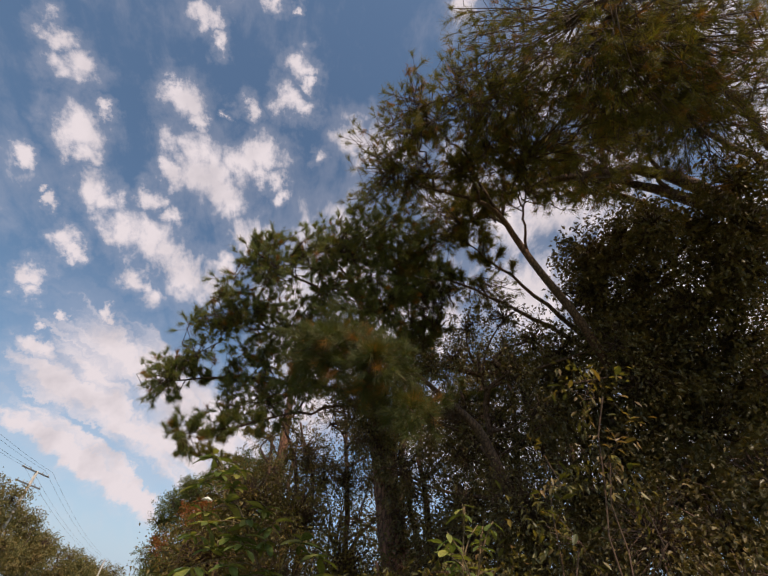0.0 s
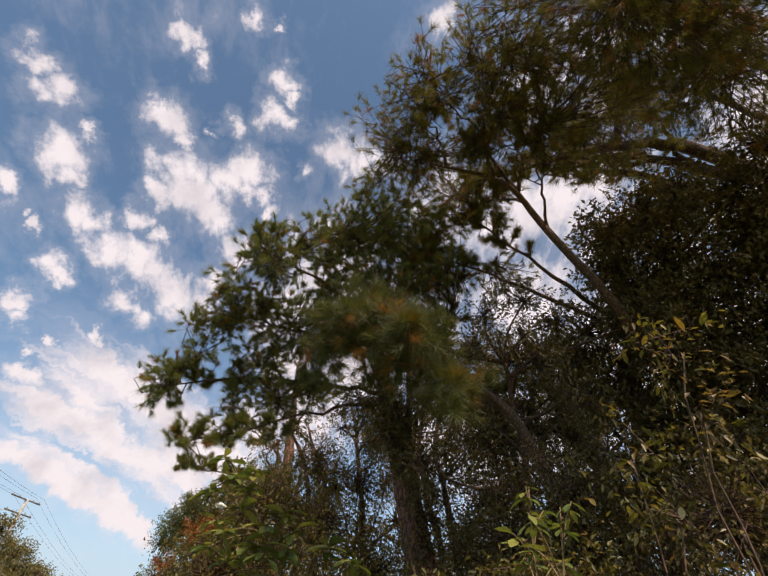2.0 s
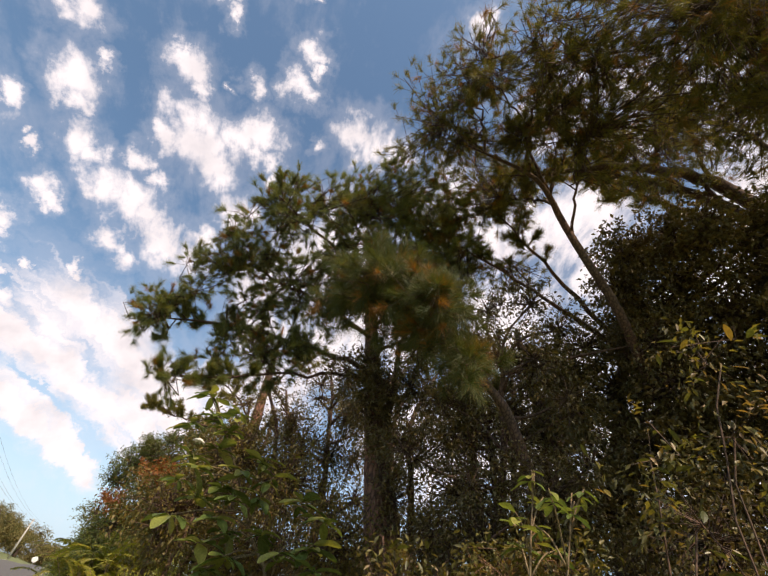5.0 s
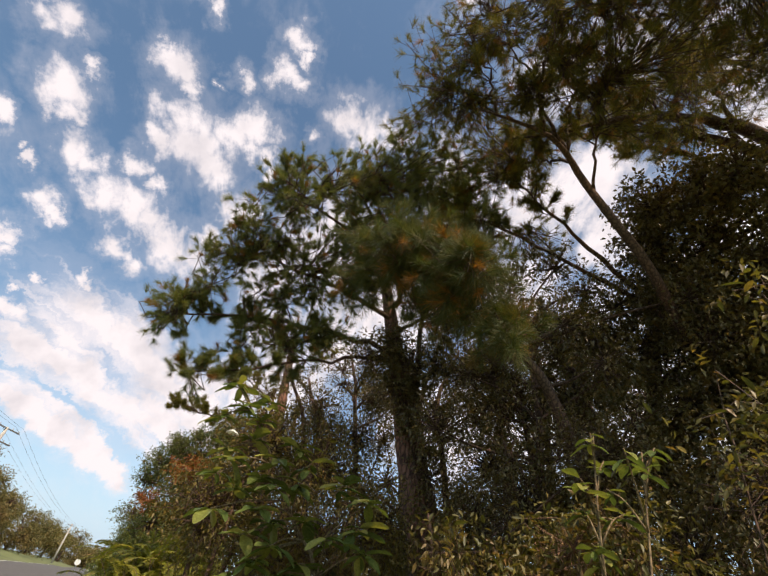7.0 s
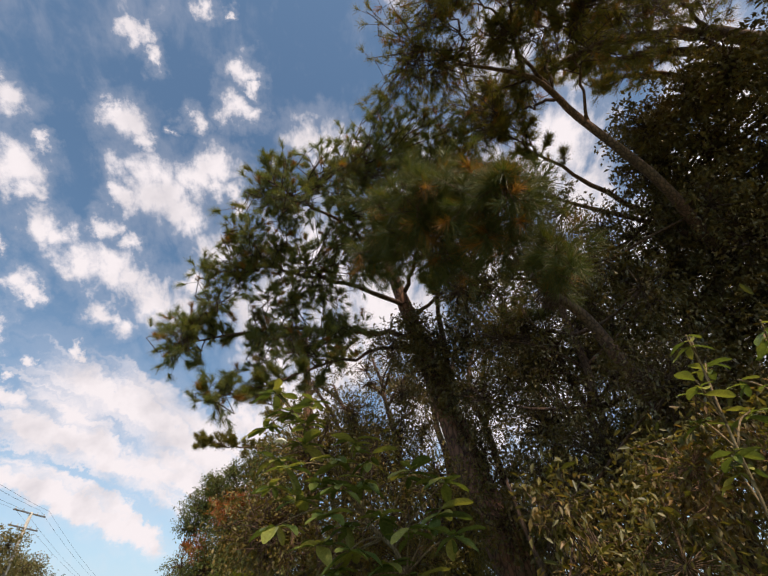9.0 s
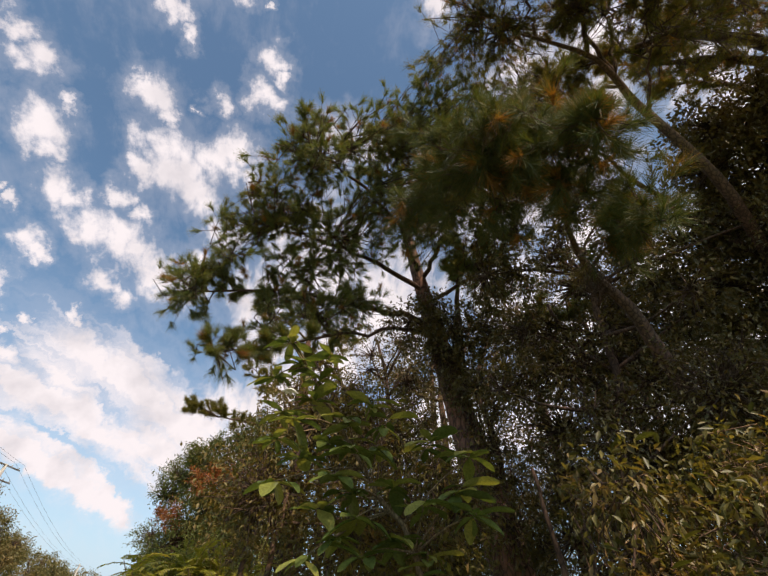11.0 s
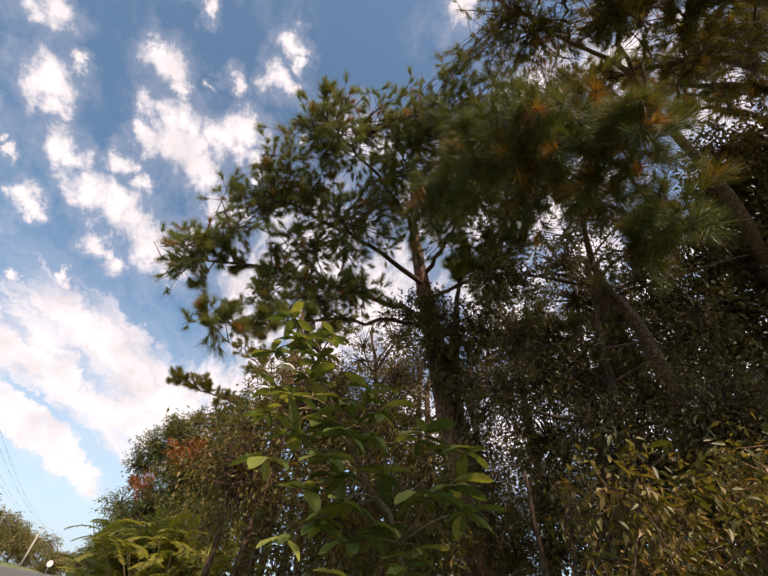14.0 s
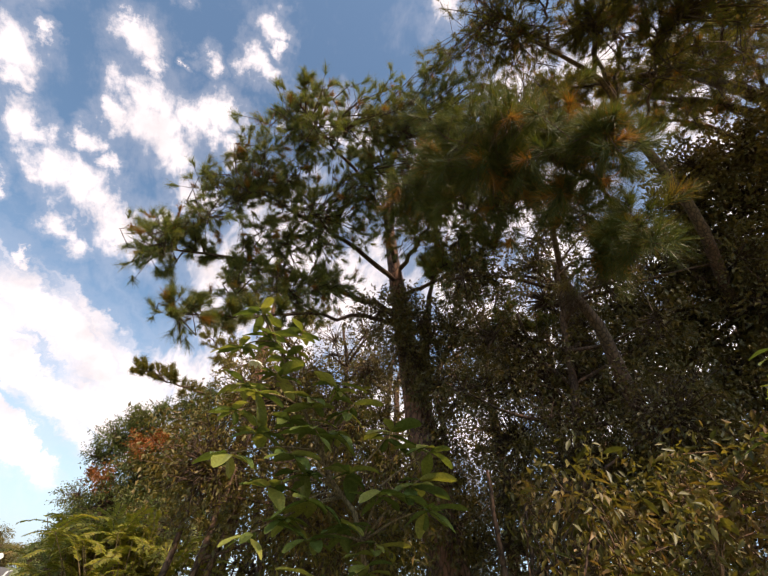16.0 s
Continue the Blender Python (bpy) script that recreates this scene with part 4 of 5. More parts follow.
# the roadside edge of the wood, receding along the road
leafy_tree("turning_tree", [(-4.6, 20.2, 0), (-4.8, 20.0, 2.6), (-5.0, 19.8, 5.0)], 0.14,
           [(-7.0, 21.0, 4.9, 0.9, 0.9, 0.9), (-5.9, 20.3, 5.3, 1.1, 1.0, 1.0), (-4.3, 19.4, 5.9, 1.1, 1.1, 1.0), (-5.4, 19.8, 3.9, 1.2, 1.1, 1.0), (-3.9, 18.9, 4.5, 1.2, 1.1, 1.0), (-6.0, 19.8, 2.8, 1.0, 1.0, 1.0), (-4.4, 19.0, 2.4, 1.3, 1.1, 1.0), (-2.8, 18.6, 3.4, 1.2, 1.1, 1.2), (-3.4, 18.9, 6.6, 0.8, 0.8, 0.6), (-6.7, 20.7, 5.7, 0.4, 0.4, 0.5), (-6.0, 20.4, 6.1, 0.4, 0.4, 0.45), (-5.2, 20.0, 6.3, 0.4, 0.4, 0.55), (-4.6, 19.6, 6.8, 0.4, 0.4, 0.5), (-7.5, 21.2, 4.3, 0.45, 0.4, 0.6)],
           3000, 18, 0.10, 71, "roadside tree with some leaves turned orange", M_EDGE_LEAF, clump=0.12, hollow=0.3, slim=0.3,
           accent=([(-5.7, 18.9, 4.5, 0.5, 0.4, 0.35), (-5.1, 19.0, 4.75, 0.55, 0.4, 0.3), (-6.5, 19.2, 3.4, 0.4, 0.4, 0.35)], 170, M_AUTUMN, "orange-brown turned leaves"))
for i, (d, el, w) in enumerate([(22, 8.5, 1.3), (26, 6.2, 1.3), (32, 5.2, 1.5), (42, 4.4, 1.9), (55, 3.6, 2.3), (75, 3.0, 3.0), (105, 2.6, 4.0), (24, 13, 2.0), (30, 12, 2.6)]):
    rr = random.Random(80 + i)
    a = radians(-19.6 + math.degrees(1.15 * w / d) + (3.5 if i > 6 else 0))
    x, y = -1.86 + d * math.sin(a), 3.45 + d * math.cos(a)
    z0 = land(x, y)
    h = 0.85 + d * math.tan(radians(el)) - z0
    lobes = [(x + rr.uniform(-0.55, 0.55) * w, y + rr.uniform(-0.6, 0.6) * w, z0 + h * rr.uniform(0.12, 0.86), 0.6 * w, 0.6 * w, min(0.5 * w, 0.25 * h)) for _ in range(8)]
    leafy_tree("roadside_tree", [(x, y, z0), (x + 0.2, y, z0 + h * 0.4), (x, y, z0 + h * 0.85)], 0.07 * w, lobes, 900, 13, 0.058 * w, 90 + i,
               "bushy tree at the edge of the roadside wood", M_EDGE_LEAF, group="roadside trees", clump=0.10 * w, hollow=0.3)

# across the road
for i, (az, d, el, w) in enumerate([(-34.5, 48, 9.0, 2.6), (-32.6, 62, 7.2, 3.0), (-30.6, 60, 6.0, 2.6), (-29.0, 78, 5.2, 3.2), (-27.2, 92, 4.2, 3.4), (-25.6, 110, 3.6, 3.8), (-24.2, 135, 3.2, 4.4), (-22.8, 160, 2.8, 5.0), (-21.4, 190, 2.3, 5.5), (-20.2, 230, 1.9, 6.5), (-36.5, 44, 9.6, 2.8), (-38.5, 40, 10.0, 2.8)]):
    rr = random.Random(120 + i)
    x, y = -1.86 + d * math.sin(radians(az)), 3.45 + d * math.cos(radians(az))
    z0 = land(x, y)
    h = 0.85 + d * math.tan(radians(el)) - z0
    lobes = [(x + rr.uniform(-0.7, 0.7) * w, y + rr.uniform(-0.7, 0.7) * w, z0 + h * rr.uniform(0.12, 0.85), 0.6 * w, 0.6 * w, 0.2 * h) for _ in range(8)]
    leafy_tree("far_tree", [(x, y, z0), (x + 0.2, y, z0 + h * 0.45), (x, y, z0 + h * 0.85)], 0.06 * w, lobes, 700, 12, 0.075 * w, 140 + i,
               "sunlit tree across the road with yellowing leaves", M_FAR_LEAF, group="trees across the road", clump=0.12 * w, hollow=0.35)


ARM = 78.0                              # heading of the crossarms


def utility_pole(x, y, height, arms, label, lean=0.0):
    z0 = land(x, y)
    ob = thing("utility_pole", (x, y, z0), label, "utility pole", "utility poles")
    mesh_object("post", *tube([(0, 0, -0.2), (lean * 0.5, 0, height * 0.5), (lean, 0, height)], [0.19, 0.16, 0.12], 12), M_POLE, ob, smooth=True)
    for zz, half in arms:
        bm = bmesh.new()
        bmesh.ops.create_cube(bm, size=1.0, matrix=Matrix.Translation((lean, -0.16, zz)) @ Matrix.Rotation(radians(ARM), 4, "Z") @ Matrix.Diagonal((2 * half, 0.09, 0.11, 1)))
        bmesh.ops.bevel(bm, geom=bm.edges[:], offset=0.012, segments=1, affect="EDGES")
        arm = part("crossarm", bm, M_ARM, ob)
        for k in (-0.9, -0.45, 0.45, 0.9):
            bm = bmesh.new()
            px = lean + math.cos(radians(ARM)) * k * half
            py = -0.16 + math.sin(radians(ARM)) * k * half
            bmesh.ops.create_cone(bm, cap_ends=True, segments=8, radius1=0.05, radius2=0.03, depth=0.16, matrix=Matrix.Translation((px, py, zz + 0.15)))
            part("insulator", bm, M_STEEL, arm)
    return ob, Vector((x + lean, y, z0))


def cable(a, b, sag):
    a, b = np.array(a, float), np.array(b, float)
    u = np.linspace(0, 1, 24)[:, None]
    line = a + (b - a) * u
    line[:, 2] -= 4 * sag * (u * (1 - u))[:, 0]
    ob = mesh_object("power_line", *tube(line, [0.008, 0.008], 5), M_WIRE)
    return tagged(ob, "thin black overhead power line between the poles", "cable", "power lines")


_, near_pole = utility_pole(-28.5, 44.5, 8.6, [(8.5, 1.7), (7.4, 1.5)], "tall weathered wooden utility pole with two crossarms")
utility_pole(-29.8, 43.6, 6.4, [], "shorter plain wooden pole beside the utility pole")
_, far_pole = utility_pole(-45.0, 104.6, 6.6, [(6.3, 1.0)], "distant wooden utility pole by the road")
back_pole = Vector((-14.0, -6.0, 0))
for off in (-1.2, -0.6, 0.6, 1.2):
    o = Vector((RY, -RX, 0)) * off
    cable(near_pole + o + Vector((0, 0, 8.75)), far_pole + o + Vector((0, 0, 6.5)), 0.9)
    cable(near_pole + o + Vector((0, 0, 8.75)), back_pole + o + Vector((0, 0, 9.4)), 0.9)


def road_sign(x, y, size, label, tall=1.9):
    z0 = land(x, y)
    ob = thing("road_sign", (x, y, z0), label, "sign", "road signs")
    mesh_object("post", *tube([(0, 0, -0.1), (0, 0, tall)], [0.03, 0.03], 8), M_STEEL, ob, smooth=True)
    bm = bmesh.new()
    bmesh.ops.create_cone(bm, cap_ends=True, segments=20, radius1=size, radius2=size, depth=0.012,
                          matrix=Matrix.Translation((0, -0.04, tall - size)) @ Matrix.Rotation(radians(90), 4, "X"))
    part("sign_panel", bm, M_SIGN, ob)


road_sign(-20.0, 51.0, 0.24, "small pale round sign on a post by the verge", 1.1)
road_sign(-14.2, 41.0, 0.2, "small pale round marker on a short post", 0.7)


# large-leaved saplings
def big_leaf_mesh(length, width):
    """A broad pointed leaf, cupped, drooping at the tip, with a raised midrib."""
    n = 8
    v, f = [], []
    for i in range(n + 1):
        u = i / n
        w = width * 0.5 * (math.sin(math.pi * min(u * 0.94 + 0.02, 1)) ** 0.75) * (0.75 + 0.5 * u)
        z = -0.28 * length * u * u
        x = u * length
        wave = 0.02 * length * math.sin(9 * u)
        v += [(x, -w, z + 0.22 * w + wave), (x, -w * 0.45, z + 0.05 * w), (x, 0, z - 0.02 * length), (x, w * 0.45, z + 0.05 * w), (x, w, z + 0.22 * w - wave)]
    for i in range(n):
        for k in range(4):
            a = i * 5 + k
            f.append((a, a + 1, a + 6, a + 5))
    me = bpy.data.meshes.new("leaf")
    me.from_pydata(v, [], f)
    for p in me.polygons:
        p.use_smooth = True
    me.materials.append(M_BIG_LEAF)
    return me


BIG = [big_leaf_mesh(0.34, 0.13), big_leaf_mesh(0.40, 0.16), big_leaf_mesh(0.28, 0.12)]


def big_leaf_sapling(stem_pts, r, sprays, seed, label, scale=1.0, leaves=(6, 9)):
    """A sapling with whorls of large leaves at its branch ends: sprays are the whorls' places."""
    rng = random.Random(seed)
    at = Vector(stem_pts[0])
    ob = thing("large_leaf_sapling", at, label, "sapling", "large-leaved saplings")
    line = smooth_line(stem_pts, 16)
    mesh_object("stem", *tube(line - np.array(at), [r, r * 0.6, r * 0.3], 8, 0.08, np.random.default_rng(seed)), M_STEM, ob, smooth=True)
    for s in sprays:
        s = Vector(s)
        i = min(range(14), key=lambda k: (Vector(line[k]) - s + Vector((0, 0, 0.3))).length)
        a = Vector(line[i])
        m = (a + s) / 2 + Vector((0, 0, 0.06))
        mesh_object("branch", *tube(smooth_line([a - at, m - at, s - at], 7), [r * 0.4, 0.006], 6), M_STEM, ob, smooth=True)
        n = rng.randint(*leaves)
        turn = rng.uniform(0, 6.28)
        for k in range(n):
            az = turn + 6.283 * k / n + rng.uniform(-0.3, 0.3)
            lf = new("leaf", rng.choice(BIG))
            lf.parent = ob
            lift = rng.uniform(-0.45, 0.5)
            q = Euler((rng.uniform(-0.4, 0.4), -lift, az)).to_matrix().to_4x4()
            sc = scale * rng.uniform(0.6, 1.1)
            back = (a - s).normalized() * rng.uniform(0, 0.14)
            lf.matrix_local = Matrix.Translation(s - at + back) @ q @ Matrix.Diagonal((sc, sc, sc, 1))
    return ob


whorls = [(-2.5, 8.1, 3.8), (-2.35, 8.2, 3.55), (-2.0, 8.2, 3.4), (-2.1, 8.3, 3.1), (-2.4, 8.4, 2.9), (-1.6, 8.2, 2.9), (-1.8, 8.3, 2.6), (-1.2, 8.3, 2.65), (-2.1, 8.4, 2.4), (-1.5, 8.3, 2.1),
          (-1.8, 8.4, 1.9), (-1.0, 8.2, 1.7), (-1.3, 8.3, 1.5), (-0.6, 8.1, 2.7), (-0.3, 7.9, 2.2), (-0.2, 7.7, 1.9), (-0.2, 7.7, 2.5), (-2.6, 8.3, 3.3), (-1.3, 8.1, 3.1), (-2.3, 8.3, 2.1),
          (-1.9, 8.0, 3.6), (-2.2, 8.0, 2.7), (-1.5, 8.0, 2.5), (-1.0, 8.1, 2.2), (-1.7, 8.1, 2.2), (-1.4, 8.1, 1.8), (-0.7, 8.0, 1.4), (-0.7, 7.9, 2.0), (-1.1, 8.1, 2.9), (-2.4, 8.2, 2.5), (-1.6, 8.3, 1.6), (-1.1, 8.2, 1.2), (-0.6, 8.2, 1.6), (-1.9, 8.3, 1.4)]
sapling = big_leaf_sapling([(-0.3, 8.2, -0.2), (-0.7, 8.35, 1.6), (-1.1, 8.45, 2.1), (-1.45, 8.5, 2.6), (-2.0, 8.35, 3.3), (-2.5, 8.1, 3.8)], 0.035, whorls, 5,
                           "tall sapling with large glossy light-green leaves", 1.0, (7, 10))
big_leaf_sapling([(1.5, 5.7, -0.2), (1.45, 5.5, 1.2), (1.35, 5.3, 2.2), (1.35, 5.2, 2.9)], 0.02,
                 [(1.32, 5.2, 2.9), (1.55, 5.4, 2.75), (1.38, 5.6, 2.35), (1.1, 5.1, 2.45), (1.6, 5.3, 2.3), (1.2, 5.2, 2.0), (1.5, 5.6, 2.0)], 6,
                 "slim sapling with whorls of large leaves under the pines", 0.6)
big_leaf_sapling([(1.3, 4.9, -0.2), (1.25, 4.75, 1.2), (1.4, 4.7, 2.6)], 0.018,
                 [(1.5, 4.68, 2.65), (1.35, 4.6, 2.5), (0.95, 4.3, 2.42), (1.12, 4.8, 2.3)], 7,
                 "slim sapling with whorls of large leaves under the pines", 0.48, (5, 7))

# pale flower on the tall sapling
bm = bmesh.new()
for k in range(8):
    m = Matrix.Translation((-2.3, 8.1, 3.1)) @ Euler((0.3, 0.5, k * 0.785)).to_matrix().to_4x4()
    bmesh.ops.create_uvsphere(bm, u_segments=8, v_segments=5, radius=1, matrix=m @ Matrix.Translation((0.05, 0, 0)) @ Matrix.Diagonal((0.06, 0.022, 0.008, 1)))
flower = part("flower", bm, M_PETAL, sapling, "open white flower", True)
flower.location = -Vector(sapling.location)


# vines and brambles over the shrubs at the wood's edge
def leaf_mesh(length, width):
    me = bpy.data.meshes.new("leaf")
    v, f = [], []
    for i in range(5):
        u = i / 4
        w = width * 0.5 * math.sin(math.pi * min(0.06 + 0.94 * u, 1)) ** 0.8
        v += [(u * length, -w, 0.25 * w - 0.15 * length * u * u), (u * length, 0, -0.15 * length * u * u), (u * length, w, 0.25 * w - 0.15 * length * u * u)]
    for i in range(4):
        for k in range(2):
            a = 3 * i + k
            f.append((a, a + 1, a + 4, a + 3))
    me.from_pydata(v, [], f)
    me.materials.append(M_VINE_ONE)
    return me


VINE_LEAF = [leaf_mesh(0.12, 0.05), leaf_mesh(0.10, 0.048), leaf_mesh(0.14, 0.05)]


def vine_thicket(at, lobes, clumps, singles, seed, label, per=14, size=0.08):
    rng = np.random.default_rng(seed)
    ob = thing("vine_thicket", at, label, "shrub", "vine thickets")
    at = np.array(at, float)
    c, (v, t) = leaf_cloud(lobes, clumps, per, size, rng, 0.15, 0.55, 0.38, 0.6)
    mesh_object("foliage", v - at, t, M_VINE, ob)["kind"] = "stuff"
    segs = []
    lc = np.array(lobes)
    for p in c:
        q = c[rng.integers(len(c))]
        if np.linalg.norm(p - q) < 0.9 and rng.random() < 0.5:
            m = (p + q) / 2 + rng.normal(size=3) * 0.12
            segs += [(*p, *m, 0.006, 0.005), (*m, *q, 0.005, 0.004)]
        g = lc[np.argmin(np.linalg.norm(lc[:, :3] - p, axis=1)), :3]
        segs.append((*g, *p, 0.005, 0.003))
    for lb in lobes:
        stem = smooth_line([(lb[0] + 0.3, lb[1] + 0.3, -0.5), (lb[0] + 0.1, lb[1] + 0.2, 0.4 * lb[2]), lb[:3]], 12)
        stem[1:] += rng.normal(size=(11, 3)) * 0.05
        segs += [(*a, *b, 0.010, 0.009) for a, b in zip(stem[:-1], stem[1:])]
    v, t = sticks(segs)
    mesh_object("vine_tangle", v - at, t, M_RUNNER if clumps > 300 else M_TWIG, ob)["kind"] = "stuff"
    rr = random.Random(seed)
    for _ in range(singles):
        p = c[rr.randrange(len(c))] + rng.normal(size=3) * 0.12
        lf = new("leaf", rr.choice(VINE_LEAF))
        lf.parent = ob
        sc = rr.uniform(0.7, 1.3)
        lf.matrix_local = Matrix.Translation(Vector(p - at)) @ Euler((rr.uniform(-0.7, 0.7), rr.uniform(-0.5, 0.9), rr.uniform(0, 6.28))).to_matrix().to_4x4() @ Matrix.Diagonal((sc, sc, sc, 1))
    return ob


vine_thicket((1.1, 6.6, -0.6), [(1.0, 7.4, 1.1, 0.45, 0.4, 0.4), (1.2, 6.7, 1.4, 0.5, 0.4, 0.45), (1.1, 6.0, 1.4, 0.5, 0.4, 0.5), (1.5, 6.0, 2.1, 0.4, 0.35, 0.35), (1.4, 6.9, 2.0, 0.35, 0.3, 0.35), (1.0, 8.0, 2.2, 0.25, 0.25, 0.3), (1.7, 6.6, 2.15, 0.4, 0.3, 0.35), (0.8, 6.4, 1.2, 0.5, 0.4, 0.4), (2.0, 5.8, 2.1, 0.5, 0.4, 0.4)],
             430, 290, 31, "bank of yellowing vine leaves and brown runners")
vine_thicket((2.4, 4.2, -0.3), [(2.5, 4.1, 3.9, 0.4, 0.35, 0.4), (2.5, 4.1, 3.2, 0.42, 0.35, 0.4), (2.05, 4.5, 3.0, 0.32, 0.3, 0.32), (2.2, 4.3, 2.5, 0.38, 0.32, 0.36), (2.6, 4.2, 1.8, 0.5, 0.4, 0.5)],
             46, 70, 32, "climbing vine with pointed yellow-green leaves")
vine_thicket((-0.8, 8.7, -0.6), [(-1.1, 8.9, 2.9, 0.35, 0.25, 0.3), (-0.8, 8.8, 2.3, 0.35, 0.25, 0.4), (-0.4, 8.7, 2.6, 0.3, 0.25, 0.35), (-0.5, 8.6, 1.8, 0.4, 0.3, 0.4), (-1.3, 9.0, 1.8, 0.4, 0.3, 0.4)],
             150, 90, 33, "tangled vine with small yellow-green leaves")
vine_thicket((0.0, 6.4, -0.6), [(0.4, 6.3, 1.9, 0.28, 0.25, 0.3), (0.6, 6.5, 1.3, 0.3, 0.3, 0.3)],
             70, 50, 34, "low tangle of vine with small yellow-green leaves")

# darker shrubs behind the vines
leafy_tree("shrub", [(-0.1, 14.3, -0.2), (0.0, 14.3, 2.0), (-0.1, 14.3, 4.2)], 0.06,
           [(-1.4, 14.0, 5.9, 0.8, 0.8, 0.8), (-0.1, 14.2, 5.3, 0.8, 0.8, 0.8), (-1.3, 14.4, 4.5, 0.8, 0.8, 0.8), (1.9, 13.9, 5.3, 0.8, 0.8, 0.8), (0.1, 14.3, 6.6, 0.8, 0.8, 0.8), (0.7, 14.7, 5.6, 0.8, 0.8, 0.8), (-0.8, 14.9, 5.3, 0.8, 0.8, 0.8)],
           560, 15, 0.08, 68, "dark shrub deep in the wood", M_DARK_LEAF, "shrub", "shrubs", clump=0.24, hollow=0.1, stems=3)
leafy_tree("shrub", [(3.6, 16.0, -0.2), (3.6, 16.0, 2.0), (3.7, 16.0, 4.0)], 0.07,
           [(4.5, 16.5, 4.4, 1.0, 0.9, 1.0), (4.7, 16.6, 3.2, 1.1, 0.9, 1.1), (5.4, 15.9, 4.8, 1.0, 0.9, 1.0), (2.4, 17.0, 4.0, 1.0, 0.9, 1.0), (2.2, 16.9, 2.8, 1.1, 0.9, 1.1), (3.4, 15.4, 4.6, 0.9, 0.9, 0.9), (3.3, 15.4, 2.6, 1.2, 1.0, 1.2), (4.6, 15.4, 1.6, 1.3, 1.0, 1.2)],
           1300, 15, 0.085, 67, "dark shrub deep in the wood", M_DARK_LEAF, "shrub", "shrubs", clump=0.24, hollow=0.15, stems=3)
leafy_tree("shrub", [(4.2, 5.6, -0.2), (4.2, 5.6, 1.0), (4.3, 5.6, 2.0)], 0.05,
           [(3.5, 5.6, 1.6, 0.8, 0.7, 0.8), (4.5, 5.0, 2.0, 0.9, 0.8, 1.0), (5.4, 6.0, 2.4, 1.0, 0.9, 1.1), (3.3, 4.5, 1.1, 0.7, 0.6, 0.7), (4.8, 4.2, 1.4, 0.9, 0.8, 0.9), (5.8, 4.8, 3.4, 1.0, 0.9, 1.0), (4.4, 6.4, 3.2, 0.9, 0.8, 0.9)],
           1300, 14, 0.07, 66, "dark leafy shrub under the pines", M_DARK_LEAF, "shrub", "shrubs", clump=0.2, hollow=0.2, stems=3)
leafy_tree("shrub", [(1.8, 9.0, -0.2), (1.7, 9.0, 1.2), (1.6, 9.0, 2.6)], 0.05,
           [(2.0, 9.8, 3.0, 0.7, 0.6, 0.7), (2.4, 8.8, 3.0, 0.9, 0.7, 0.9), (3.2, 8.2, 2.6, 0.9, 0.7, 0.9), (2.3, 9.0, 1.8, 0.7, 0.6, 0.8), (3.0, 7.6, 3.6, 0.8, 0.7, 0.8), (4.0, 7.4, 2.4, 1.0, 0.8, 1.2)],
           1200, 13, 0.065, 61, "dark leafy shrub under the pines", M_DARK_LEAF, "shrub", "shrubs", clump=0.2, hollow=0.3, stems=3)
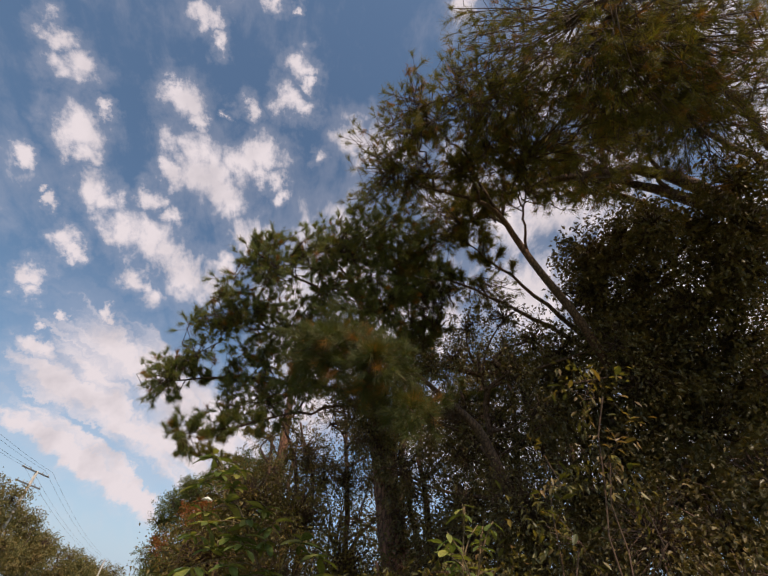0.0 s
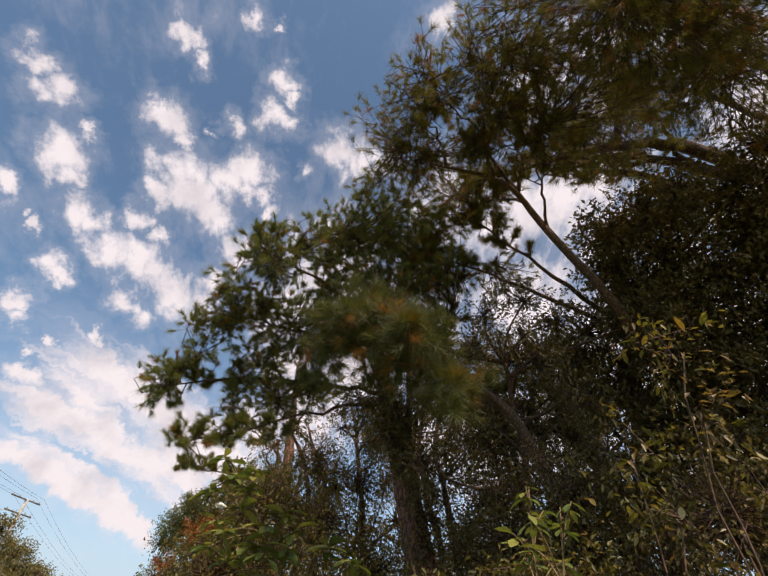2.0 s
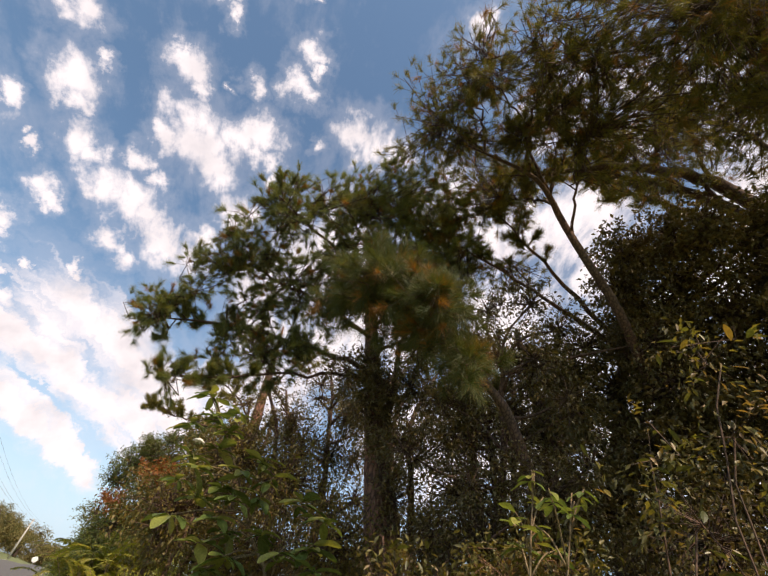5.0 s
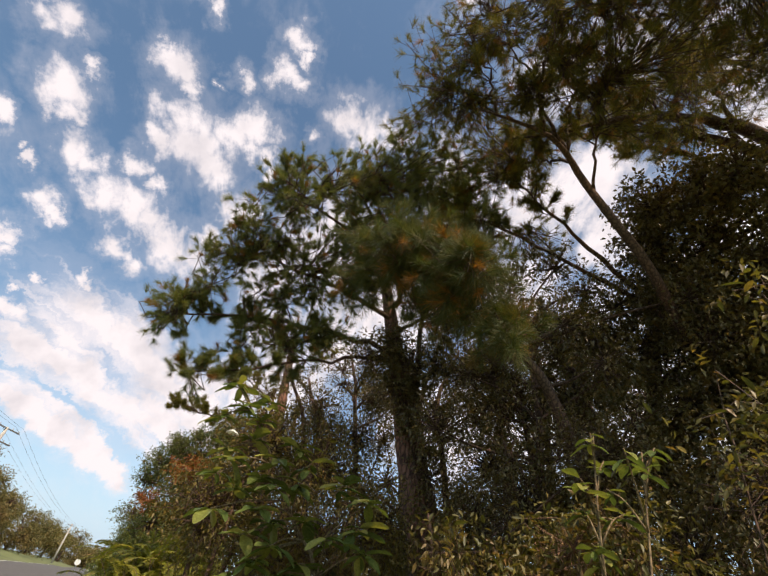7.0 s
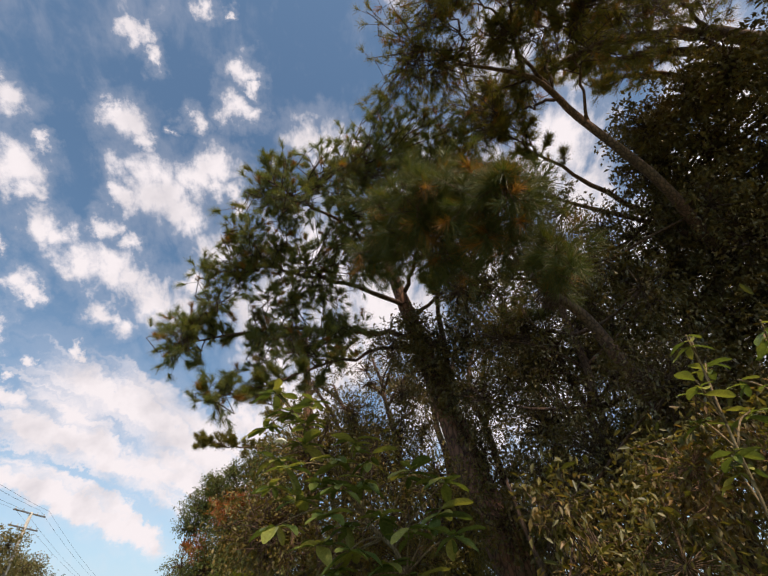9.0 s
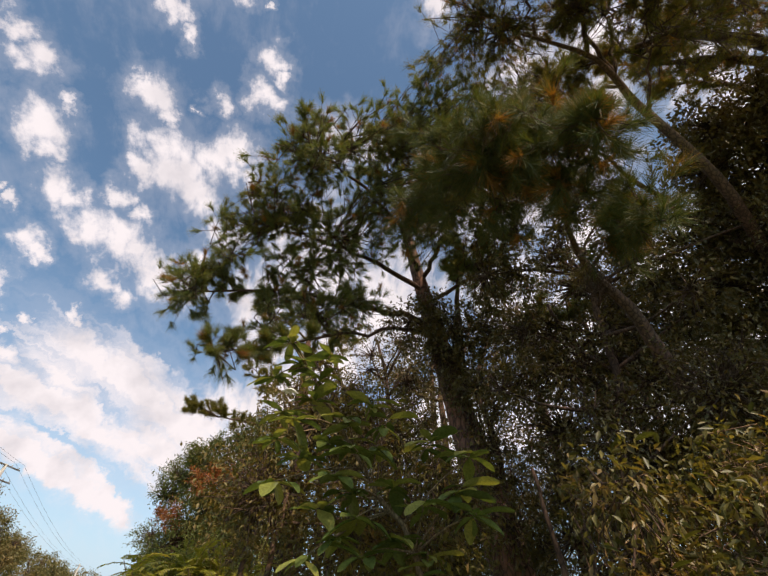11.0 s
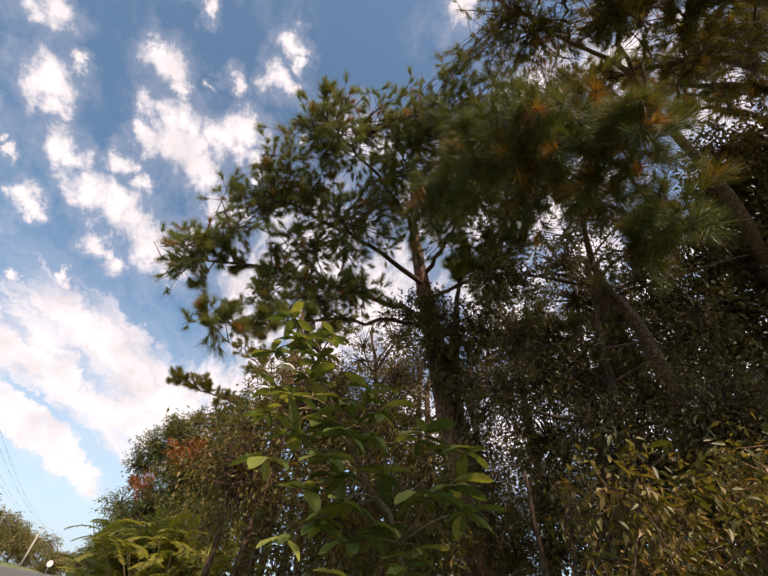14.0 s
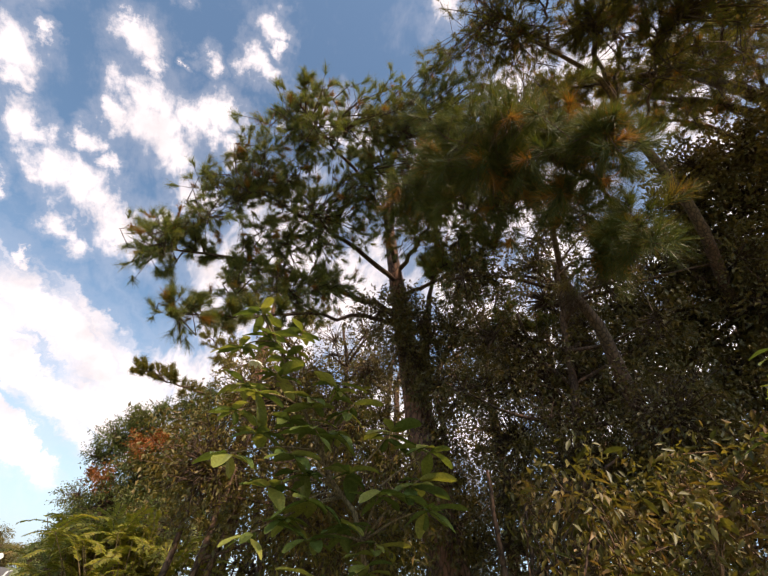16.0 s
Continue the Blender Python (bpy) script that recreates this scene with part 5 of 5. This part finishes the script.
leafy_tree("shrub", [(-2.4, 10.0, -0.2), (-2.3, 10.0, 1.4), (-2.2, 10.0, 3.0)], 0.05,
           [(-2.0, 10.2, 3.6, 0.9, 0.8, 0.7), (-1.0, 10.4, 3.4, 0.9, 0.8, 0.8), (-2.6, 10.2, 2.4, 0.9, 0.8, 0.9), (-1.2, 10.0, 2.0, 1.0, 0.8, 0.9), (0.2, 10.4, 2.6, 0.9, 0.8, 0.9)],
           1300, 13, 0.07, 62, "leafy shrub filling the edge of the wood", M_MID_LEAF, "shrub", "shrubs", clump=0.22, hollow=0.3, stems=3)


def feathery_shrub(at, fronds, seed, label):
    """A shrub of long arching fronds, each with two rows of small leaflets."""
    rng = np.random.default_rng(seed)
    ob = thing("feathery_shrub", at, label, "shrub", "shrubs")
    at = np.array(at, float)
    pos, way, up, segs = [], [], [], []
    for _ in range(fronds):
        o = at + np.array([rng.normal() * 0.5, rng.normal() * 0.5, 0.6 + 1.6 * rng.random()])
        d = unit(np.array([rng.normal(), rng.normal() - 0.3, 0.9]))
        segs.append((*(at + np.array([0, 0, 0.1])), *o, 0.012, 0.008))
        ln = 0.55 + 0.35 * rng.random()
        p = o
        for s in range(12):
            d = unit(d + np.array([0, 0, -0.10]))
            q = p + d * ln / 12
            segs.append((*p, *q, 0.005, 0.004))
            side = unit(np.cross(d, [0, 0, 1]))
            for sg in (-1, 1):
                for f in (0.0, 0.5):
                    pos.append(p + (q - p) * f)
                    way.append(unit(side * sg + d * 0.45 + rng.normal(size=3) * 0.08))
                    up.append(unit(np.cross(side, d)))
            p = q
    n = len(pos)
    ln = 0.11 + 0.05 * rng.random(n)
    v, t = blades(np.array(pos), np.array(way), np.array(up), ln, ln * 0.27)
    mesh_object("frond_crown", v - at, t, M_FEATHER, ob)["kind"] = "stuff"
    v, t = sticks(segs)
    mesh_object("frame", v - at, t, M_STEM, ob)["kind"] = "stuff"
    return ob


feathery_shrub((-4.1, 13.9, -0.5), 190, 63, "feathery shrub with arching fronds of small leaflets")
feathery_shrub((-3.4, 13.4, -0.5), 190, 64, "feathery shrub with arching fronds of small leaflets")
feathery_shrub((-4.5, 14.8, -0.5), 150, 65, "feathery shrub with arching fronds of small leaflets")
